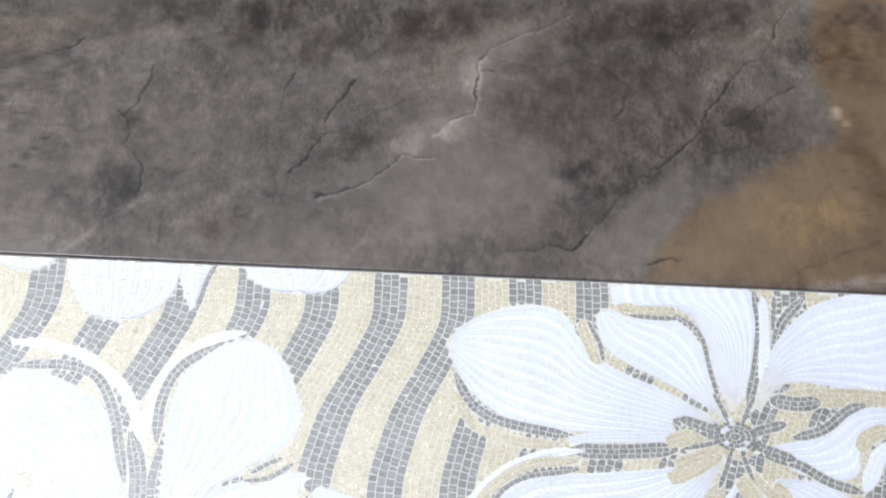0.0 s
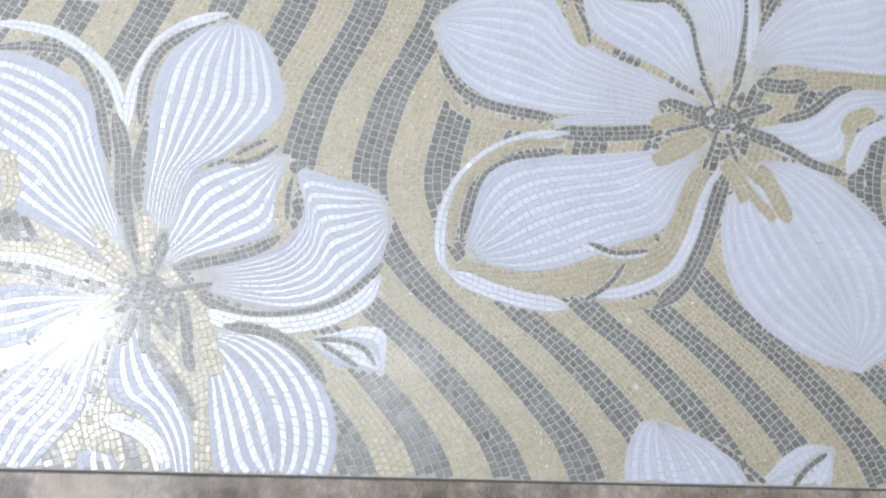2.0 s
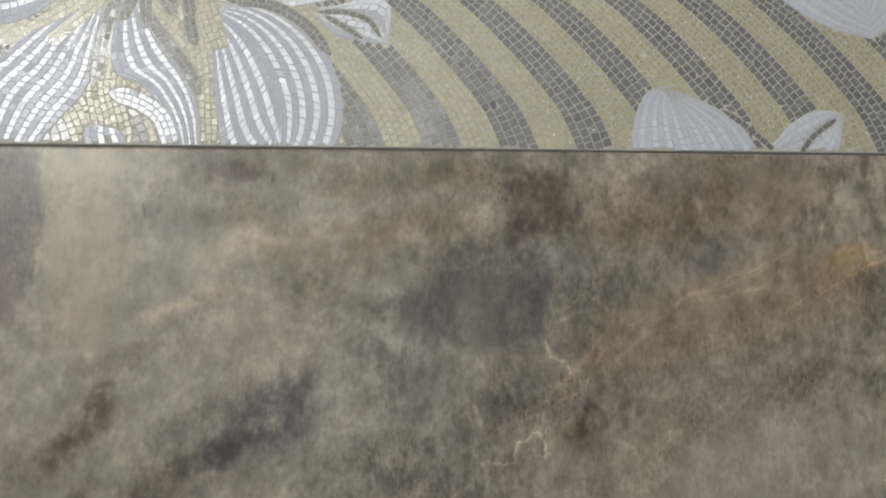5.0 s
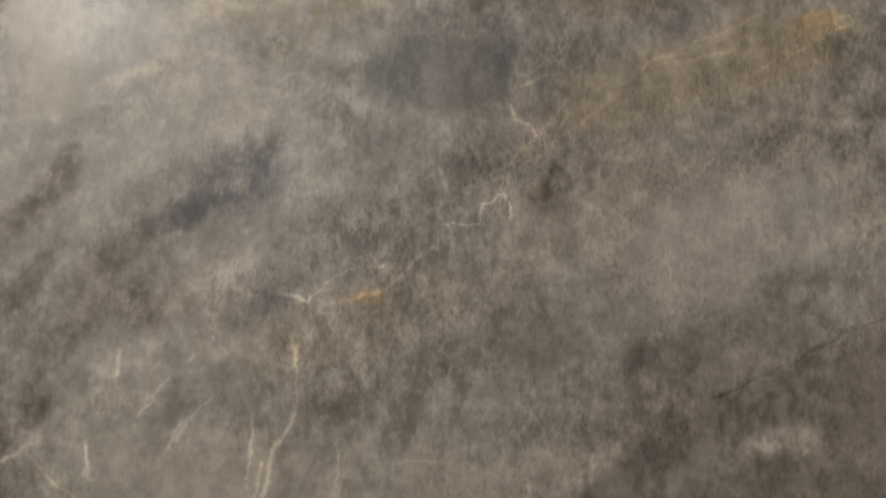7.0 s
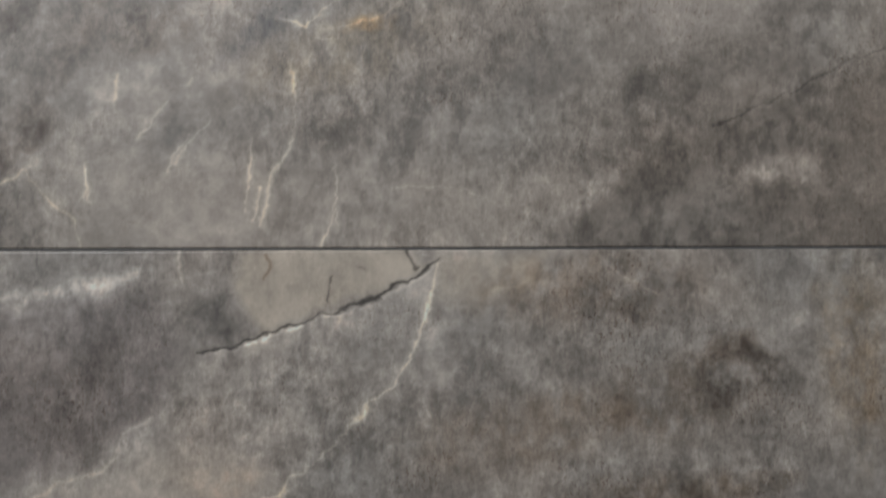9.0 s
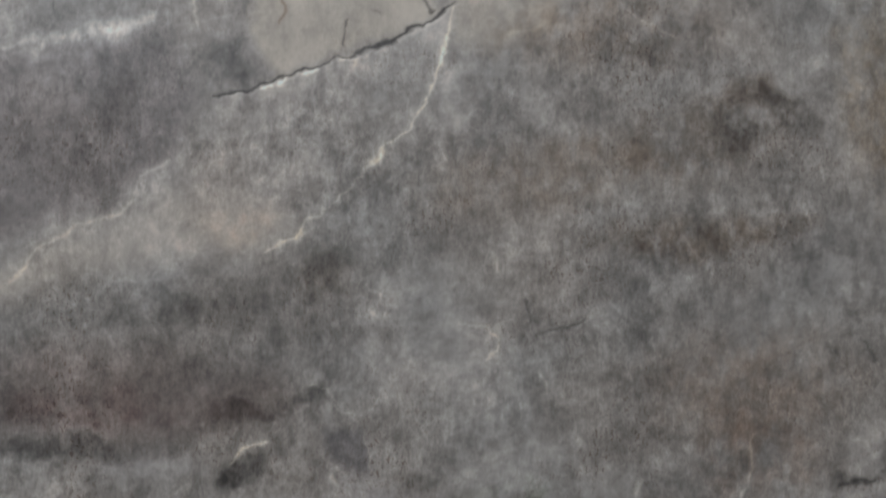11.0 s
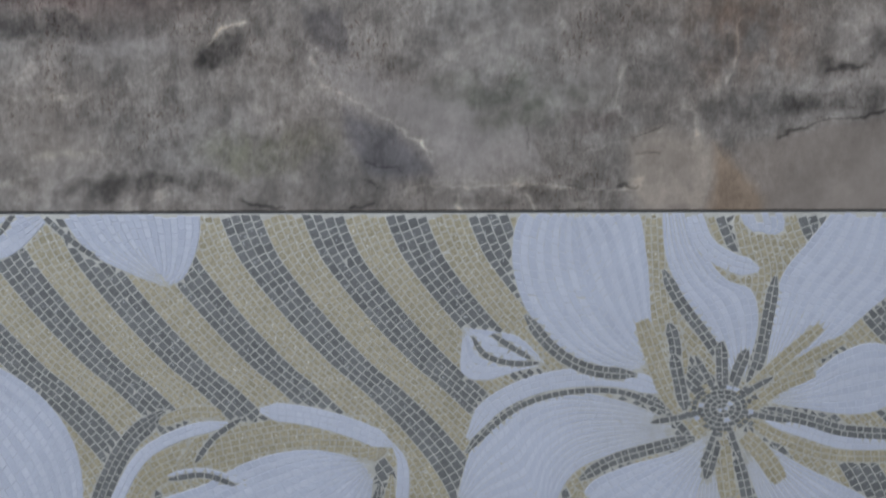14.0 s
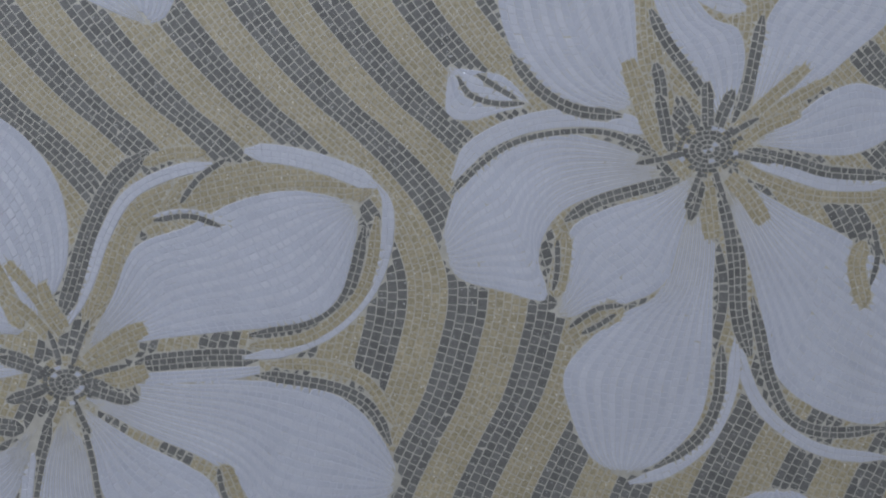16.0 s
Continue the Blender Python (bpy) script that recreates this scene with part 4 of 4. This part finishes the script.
petal([(-115, 73), (-97, 75), (-77, 68), (-59, 51), (-50, 30), (-50, 8), (-60, -10), (-80, -14)],
      [(-116, 67), (-114, 44), (-112, 20), (-105, -6), (-80, -14)], "loop", "petal")
strand([(-108, 77), (-85, 74), (-68, 64), (-55, 48)], 2, "dark", "dark_outline")
petal([(-159, 78), (-165, 54), (-162, 37), (-149, 31), (-136, 14), (-130, -4)],
      [(-154, 80), (-142, 58), (-129, 39), (-121, 20), (-119, -4)], "white", "petal")
strand([(-151, 74), (-140, 58), (-128, 42), (-120, 27)], 2, "dark", "dark_outline")
strand([(-126, 79), (-126, 64), (-123, 52)], 2, "dark", "dark_outline")
petal([(-174, 78), (-196, 65), (-217, 47), (-234, 29), (-237, -5)],
      [(-169, 75), (-172, 51), (-176, 30), (-189, 13), (-204, -6)], "white", "petal")
strand([(-160, 86), (-166, 69), (-170, 48), (-173, 30)], 2, "dark", "dark_outline")
petal([(-168, 90), (-186, 93), (-207, 96), (-223, 94), (-245, 82)],
      [(-166, 87), (-186, 80), (-204, 67), (-221, 62), (-244, 70)], "white", "petal")
strand([(-165, 27), (-151, 23), (-139, 14), (-133, -3)], 3, "white", "white_outline")
petal([(-174, -4), (-177, 4), (-175, 10), (-167, 10)],
      [(-156, -4), (-156, 2), (-160, 8), (-167, 10)], "white", "petal")
strand([(-236, 115), (-202, 114), (-182, 108), (-160, 97)], 3, "gold", "gold_outline")
strand([(-236, 110), (-208, 110), (-187, 104), (-167, 97)], 2, "white", "white_outline")
strand([(-236, 106), (-207, 104), (-190, 99), (-166, 93)], 2, "dark", "dark_outline")
petal([(-64, 72), (-51, 75), (-36, 79), (-25, 75), (-26, 54)],
      [(-64, 70), (-53, 59), (-42, 56), (-26, 54)], "leaf", "leaf")
strand([(-62, 71), (-48, 71), (-36, 67), (-30, 58)], 1, "dark", "leaf_vein")
strand([(-58, 69), (-48, 63), (-39, 57)], 1, "dark", "leaf_vein")
strand([(-110, 169), (-97, 175), (-81, 186)], 4, "gold", "gold_outline")
strand([(-110, 168), (-97, 170), (-84, 179)], 1, "dark", "dark_outline")
strand([(-107, 172), (-98, 178), (-90, 182)], 1, "dark", "dark_outline")
strand([(-225, 137), (-222, 150), (-227, 170)], 3, "gold", "gold_outline")
strand([(-229, 129), (-232, 144), (-229, 159)], 1, "dark", "dark_outline")
strand([(-155, 91), (-172, 74), (-195, 54)], 2, "gold", "stamen")
strand([(-159, 94), (-182, 74), (-206, 60)], 2, "gold", "stamen")
strand([(-159, 96), (-175, 83), (-192, 76)], 2, "gold", "stamen")
strand([(-159, 106), (-168, 115), (-177, 128)], 3, "gold", "stamen")
strand([(-148, 108), (-150, 122), (-152, 136)], 3, "gold", "stamen")
strand([(-146, 108), (-144, 116), (-141, 127)], 2, "dark", "stamen")
strand([(-129, 95), (-121, 81), (-110, 51)], 3, "gold", "stamen")
strand([(-131, 94), (-128, 80), (-125, 67)], 2, "dark", "stamen")
for turn, reach, rows in ((250, 24, 2), (272, 26, 2), (296, 22, 1), (72, 24, 1), (108, 20, 1), (12, 26, 1), (168, 24, 1), (215, 20, 1)):
    c, d = math.cos(radians(turn)), math.sin(radians(turn))
    strand([(-149 + 9 * c, 93 + 8 * d), (-149 + (9 + reach) * 0.6 * c, 93 + (8 + reach) * 0.6 * d), (-149 + (9 + reach) * c, 93 + (6 + reach) * d)], rows, "dark", "stamen")
rosette(-148.8, 93, 15, "dark", "flower_centre")
# flower among the S-shaped bands
SECTION[0] = 'band side'
rosette(158.1, 204.1, 13, "gold", "flower")
strand([(128, 280), (141, 267), (145, 245), (150, 219)], 2, "dark", "dark_outline")
petal([(156, 220), (149, 242), (146, 263), (138, 279), (118, 287), (95, 284), (92, 301)],
      [(161, 222), (170, 246), (175, 272), (175, 290), (171, 305)], "white", "petal")
strand([(176, 298), (178, 276), (173, 247), (166, 223)], 2, "dark", "dark_outline")
strand([(181, 294), (180, 269), (176, 236)], 2, "white", "white_outline")
strand([(205, 294), (190, 276), (184, 254)], 2, "dark", "dark_outline")
strand([(188, 295), (185, 272)], 1, "dark", "dark_outline")
petal([(152, 216), (125, 234), (100, 247), (88, 257), (83, 275), (90, 282)],
      [(153, 218), (146, 238), (142, 261), (130, 275), (107, 277), (90, 282)], "white", "petal")
strand([(95, 283), (111, 280), (129, 281)], 3, "gold", "gold_outline")
strand([(102, 278), (117, 277), (130, 277)], 1, "dark", "dark_outline")
petal([(149, 214), (121, 230), (93, 243), (76, 256), (65, 276), (49, 282), (27, 278), (8, 268), (-3, 256)],
      [(147, 208), (125, 203), (98, 204), (73, 204), (42, 207), (20, 217), (5, 236), (-3, 256)], "white", "petal")
strand([(75, 274), (79, 260), (84, 246)], 3, "gold", "gold_outline")
strand([(78, 273), (84, 260), (86, 248)], 1, "dark", "dark_outline")
strand([(2, 237), (11, 219), (26, 209), (48, 204), (68, 201)], 2, "dark", "dark_outline")
strand([(0, 227), (14, 205), (36, 197), (60, 196)], 2, "gold", "gold_outline")
petal([(65, 201), (82, 204), (120, 206)],
      [(65, 197), (82, 198), (120, 200)], "white", "petal")
strand([(65, 193), (92, 193), (125, 196)], 3, "dark", "dark_outline")
strand([(124, 213), (136, 207), (149, 204)], 4, "dark", "dark_outline")
petal([(169, 224), (179, 247), (186, 264), (206, 286), (227, 296), (260, 300), (291, 274)],
      [(173, 221), (186, 237), (202, 240), (228, 236), (256, 234), (291, 274)], "white", "petal")
strand([(179, 225), (202, 230), (228, 231), (266, 229)], 4, "gold", "gold_outline")
strand([(179, 228), (195, 226), (208, 228)], 3, "dark", "dark_outline")
petal([(174, 199), (200, 206), (220, 222), (243, 226), (279, 223)],
      [(175, 194), (198, 182), (223, 184), (232, 205), (278, 219)], "white", "petal")
strand([(190, 205), (208, 211), (224, 224), (234, 227)], 2, "dark", "dark_outline")
strand([(227, 175), (233, 187), (241, 199), (271, 212)], 3, "white", "white_outline")
strand([(228, 198), (232, 207), (245, 213)], 3, "gold", "gold_outline")
petal([(180, 181), (204, 178), (228, 163), (245, 143), (257, 115), (250, 80), (224, 61)],
      [(166, 170), (155, 144), (157, 112), (172, 87), (198, 69), (224, 61)], "loop", "petal")
strand([(173, 194), (192, 189), (207, 180), (226, 174)], 2, "dark", "dark_outline")
strand([(178, 178), (185, 161), (192, 145)], 3, "gold", "gold_outline")
strand([(59, 105), (89, 110), (113, 117), (129, 128), (138, 153), (147, 176)], 6, "gold", "gold_outline")
strand([(109, 122), (79, 114), (47, 109), (10, 110)], 9, "gold", "gold_outline")
petal([(150, 194), (122, 185), (81, 180), (44, 176), (27, 164), (19, 141), (16, 118)],
      [(151, 191), (135, 164), (123, 139), (98, 129), (74, 117), (47, 112), (16, 118)], "white", "petal")
strand([(73, 193), (51, 189), (29, 179), (12, 161), (4, 140), (3, 119), (8, 109)], 2, "white", "white_outline")
strand([(70, 182), (42, 178), (26, 168), (19, 152), (14, 129)], 2, "dark", "dark_outline")
strand([(70, 187), (42, 183), (20, 167), (11, 148), (8, 124)], 2, "gold", "gold_outline")
strand([(8, 110), (26, 102), (47, 96), (70, 93)], 3, "white", "white_outline")
strand([(82, 99), (104, 103), (125, 114), (137, 133), (146, 156), (158, 179)], 2, "white", "white_outline")
strand([(115, 93), (132, 108), (144, 130), (153, 157), (160, 175)], 3, "dark", "dark_outline")
strand([(101, 118), (92, 106), (79, 97)], 1, "dark", "dark_outline")
strand([(88, 94), (103, 94), (118, 99)], 2, "gold", "gold_outline")
strand([(159, 181), (171, 162), (184, 146)], 2, "gold", "stamen")
strand([(162, 186), (174, 172), (187, 161)], 2, "gold", "stamen")
strand([(157, 178), (164, 167), (168, 156)], 2, "gold", "stamen")
strand([(148, 195), (132, 184), (119, 178)], 3, "gold", "stamen")
strand([(149, 199), (135, 192), (123, 187)], 2, "gold", "stamen")
strand([(145, 202), (134, 204), (119, 199)], 3, "gold", "stamen")
strand([(145, 204), (136, 210), (123, 213)], 2, "dark", "stamen")
strand([(114, 124), (97, 122), (77, 128)], 1, "white", "white_outline")
strand([(114, 126), (97, 124), (82, 129)], 1, "dark", "dark_outline")
for turn, reach, rows in ((20, 22, 2), (338, 26, 2), (66, 22, 1), (110, 22, 1), (160, 24, 2), (196, 22, 1), (250, 26, 1), (285, 20, 1)):
    c, d = math.cos(radians(turn)), math.sin(radians(turn))
    strand([(158 + 9 * c, 204 + 8 * d), (158 + (9 + reach) * 0.6 * c, 204 + (8 + reach) * 0.6 * d), (158 + (9 + reach) * c, 204 + (6 + reach) * d)], rows, "dark", "stamen")
rosette(157.5, 204.7, 13, "dark", "flower_centre")
# parts of flowers cut by the tile's edges
SECTION[0] = ''
petal([(-215, 314), (-216, 292), (-211, 276), (-201, 264), (-187, 260)],
      [(-154, 314), (-154, 294), (-159, 276), (-173, 264), (-187, 260)], "white", "petal")
petal([(-153, 310), (-154, 292), (-149, 276), (-145, 268)],
      [(-137, 307), (-138, 292), (-140, 280), (-145, 268)], "white", "petal")
petal([(-117, 308), (-117, 295), (-106, 286), (-89, 282)],
      [(-57, 312), (-59, 296), (-70, 285), (-89, 282)], "loop", "petal")
petal([(-260, 304), (-253, 294), (-240, 290), (-228, 293)],
      [(-245, 309), (-232, 306), (-223, 301), (-228, 293)], "white", "petal")
strand([(-134, 300), (-139, 287), (-143, 269)], 1, "dark", "dark_outline")
petal([(97, -6), (98, 13), (105, 30), (114, 34)],
      [(165, -4), (150, 17), (130, 28), (114, 34)], "loop", "petal")
strand([(172, -1), (158, 12), (144, 22)], 1, "dark", "dark_outline")
petal([(169, 4), (182, 17), (194, 22), (207, 21)],
      [(176, -4), (190, -4), (202, -2), (207, 21)], "leaf", "leaf")
strand([(203, 18), (190, 8), (182, -4)], 1, "dark", "leaf_vein")


def laid(quads, colour, later):
    """Keeps the stones within the tile, and cuts them back to the edge of each later shape."""
    x_end, z_end = HALF_W * 1000 - 0.6, HALF_H * 2000 - 0.6
    quads, middle = quads.copy(), quads.mean(1)
    keep = (np.abs(middle[:, 0]) < x_end) & (middle[:, 1] > 0.6) & (middle[:, 1] < z_end)
    for outline in later:
        low, high = outline.min(0), outline.max(0)
        near = np.flatnonzero(keep & (quads.max(1) > low).all(1) & (quads.min(1) < high).all(1))
        if not len(near):
            continue
        q = quads[near]
        hit = inside(q.reshape(-1, 2), outline).reshape(-1, 4)
        centre = q.mean(1)
        within = inside(centre, outline)
        count = hit.sum(1)
        keep[near[(count == 4) | (within & (count == 0)) | (within & (count == 3))]] = False
        cut = (count > 0) & (count < 4) & keep[near]
        free = (q * ~hit[..., None]).sum(1) / np.maximum(4 - count, 1)[:, None]
        aim = np.where(within[:, None], free, centre)
        rows, corners = np.nonzero(hit & cut[:, None])
        if not len(rows):
            continue
        start, way = q[rows, corners], aim[rows] - q[rows, corners]
        steps = np.linspace(0, 1, 17)[1:]
        spots = start[:, None] + way[:, None] * steps[None, :, None]
        out = ~inside(spots.reshape(-1, 2), outline).reshape(len(rows), -1)
        first = np.where(out.any(1), out.argmax(1), len(steps) - 1)
        quads[near[rows], corners] = start + way * np.minimum(1, steps[first] + 0.05)[:, None]
    quads = quads[keep].copy()
    quads[..., 0] = np.clip(quads[..., 0], -x_end, x_end)
    quads[..., 1] = np.clip(quads[..., 1], 0.6, z_end)
    d1, d2 = quads[:, 2] - quads[:, 0], quads[:, 3] - quads[:, 1]
    area = (d1[:, 0] * d2[:, 1] - d1[:, 1] * d2[:, 0]) / 2
    quads[area < 0] = quads[area < 0][:, ::-1]
    big = np.abs(area) > 0.7
    return quads[big], colour[keep][big]


def stones(name, quads, colour, layer, parent, label="", skirt=False):
    """Many stones in one mesh: bevelled, each one tilted a little."""
    n = len(quads)
    foot = quads - (0, HALF_H * 1000)
    middle = foot.mean(1, keepdims=True)
    reach = np.hypot(*(foot - middle).transpose(2, 0, 1))[..., None]
    head = middle + (foot - middle) * np.maximum(0.55, 1 - 0.10 / np.maximum(reach, 0.2))
    if skirt:
        foot = middle + (foot - middle) * (1 + 0.45 / np.maximum(reach, 0.6))
    tilt = np.clip(dice.standard_t(2.2, (n, 1, 2)) * 0.006, -0.12, 0.12)
    rise = 0.13 + 0.002 * layer + ((head - middle) * tilt).sum(-1) + dice.normal(0, 0.006, (n, 1))
    co = np.empty((n, 8, 3))
    co[:, :4, 0], co[:, :4, 2], co[:, :4, 1] = foot[..., 0], foot[..., 1], 0.55
    co[:, 4:, 0], co[:, 4:, 2], co[:, 4:, 1] = head[..., 0], head[..., 1], 0.5 - rise
    pattern = np.array([(4, 5, 6, 7), (0, 1, 5, 4), (1, 2, 6, 5), (2, 3, 7, 6), (3, 0, 4, 7)])
    faces = (np.arange(n)[:, None, None] * 8 + pattern).reshape(-1, 4)
    used = sorted(set(colour.tolist()))
    slots = np.repeat(np.searchsorted(used, colour), 5)
    co, loops, starts = co.reshape(-1, 3), faces.ravel(), np.arange(0, faces.size, 4)
    materials = [MOSAIC[ORDER[c]] for c in used]
    if skirt:
        slots = slots.reshape(-1, 5)
        slots[:, 1:] = len(materials)
        slots = slots.ravel()
        materials.append(PALE_GROUT)
    mesh = bpy.data.meshes.new(name)
    mesh.vertices.add(len(co))
    mesh.vertices.foreach_set("co", (co / 1000).ravel())
    mesh.loops.add(len(loops))
    mesh.loops.foreach_set("vertex_index", loops)
    mesh.polygons.add(len(starts))
    mesh.polygons.foreach_set("loop_start", starts)
    for material in materials:
        mesh.materials.append(material)
    mesh.polygons.foreach_set("material_index", slots)
    mesh.polygons.foreach_set("use_smooth", np.zeros(len(starts), bool))
    mesh.update(calc_edges=True)
    ob = new(name, mesh)
    ob.parent = parent
    return tagged(ob, label)


def single_mesh(key):
    """One stone, 1 by 1 mm, to be stretched to size."""
    verts = [(x * s, y, z * s) for s, y in ((0.5, 0.55), (0.48, 0.35)) for x, z in ((-1, -1), (1, -1), (1, 1), (-1, 1))]
    mesh = bpy.data.meshes.new("tessera")
    mesh.from_pydata(verts, [], [(4, 5, 6, 7), (0, 1, 5, 4), (1, 2, 6, 5), (2, 3, 7, 6), (3, 0, 4, 7)])
    mesh.materials.append(SINGLE[key])
    return mesh


LABELS = {"flower": "white mosaic flower with gold stamens", "petal": "white and pale grey mosaic petal", "leaf": "small white mosaic leaf", "gold_band": "gold mosaic band",
          "dark_band": "dark grey mosaic band", "flower_centre": "speckled dark flower centre"}


def single_stone(q, mesh, parent):
    ob = new("tessera", mesh)
    ob.parent = parent
    along, across = (q[1] + q[2] - q[0] - q[3]) / 2, (q[2] + q[3] - q[0] - q[1]) / 2
    m = q.mean(0) - (0, HALF_H * 1000)
    ob.matrix_local = Matrix.Translation((m[0] / 1000, 0, m[1] / 1000)) @ pose(0, 0, 0, dice.normal(0, 0.4), -math.degrees(math.atan2(along[1], along[0])), dice.normal(0, 0.4)) \
        @ Matrix.Diagonal((np.hypot(*along) / 1000, 0.001, np.hypot(*across) / 1000, 1))


def mosaic_tile(centre_z):
    tile, _, _ = tile_slab("mosaic_tile", 0.05, 0.0005, GROUT, centre_z, "glazed mosaic tile with white flowers on gold and grey bands", 0.0006)
    picked, holder, shared = 0, {}, {key: single_mesh(key) for key in SINGLE}
    for layer, (name, outline, quads, colour, section) in enumerate(SHAPES):
        singles = []
        quads, colour = laid(quads, colour, [other[1] for other in SHAPES[layer + 1:] if other[1] is not None])
        if name.endswith("_band"):
            middle = quads.mean(1)
            near = (np.abs(middle[:, 0]) < 110) & (np.abs(middle[:, 1] - 52) < 26)
            near &= np.cumsum(near) <= min(60, 300 - picked)
            singles = [(q, ORDER[c]) for q, c in zip(quads[near], colour[near])]
            picked += len(singles)
            quads, colour = quads[~near], colour[~near]
        if len(quads):
            ob = stones(name, quads, colour, max(0, layer - 36), holder.get(section, tile), LABELS.get(name, ""), name in ("petal", "leaf", "white_outline"))
            if name.endswith(("_band", "_outline", "stamen", "leaf_vein")):
                tagged(ob, kind="stuff")
            if name == "flower":
                holder[section] = ob
            for q, key in singles:
                single_stone(q, shared[key], ob)
    return tile


upper = mosaic_tile(1.35)
lower = copy_thing(upper, pose(0, 0, 0.45, 0, 180, 0))
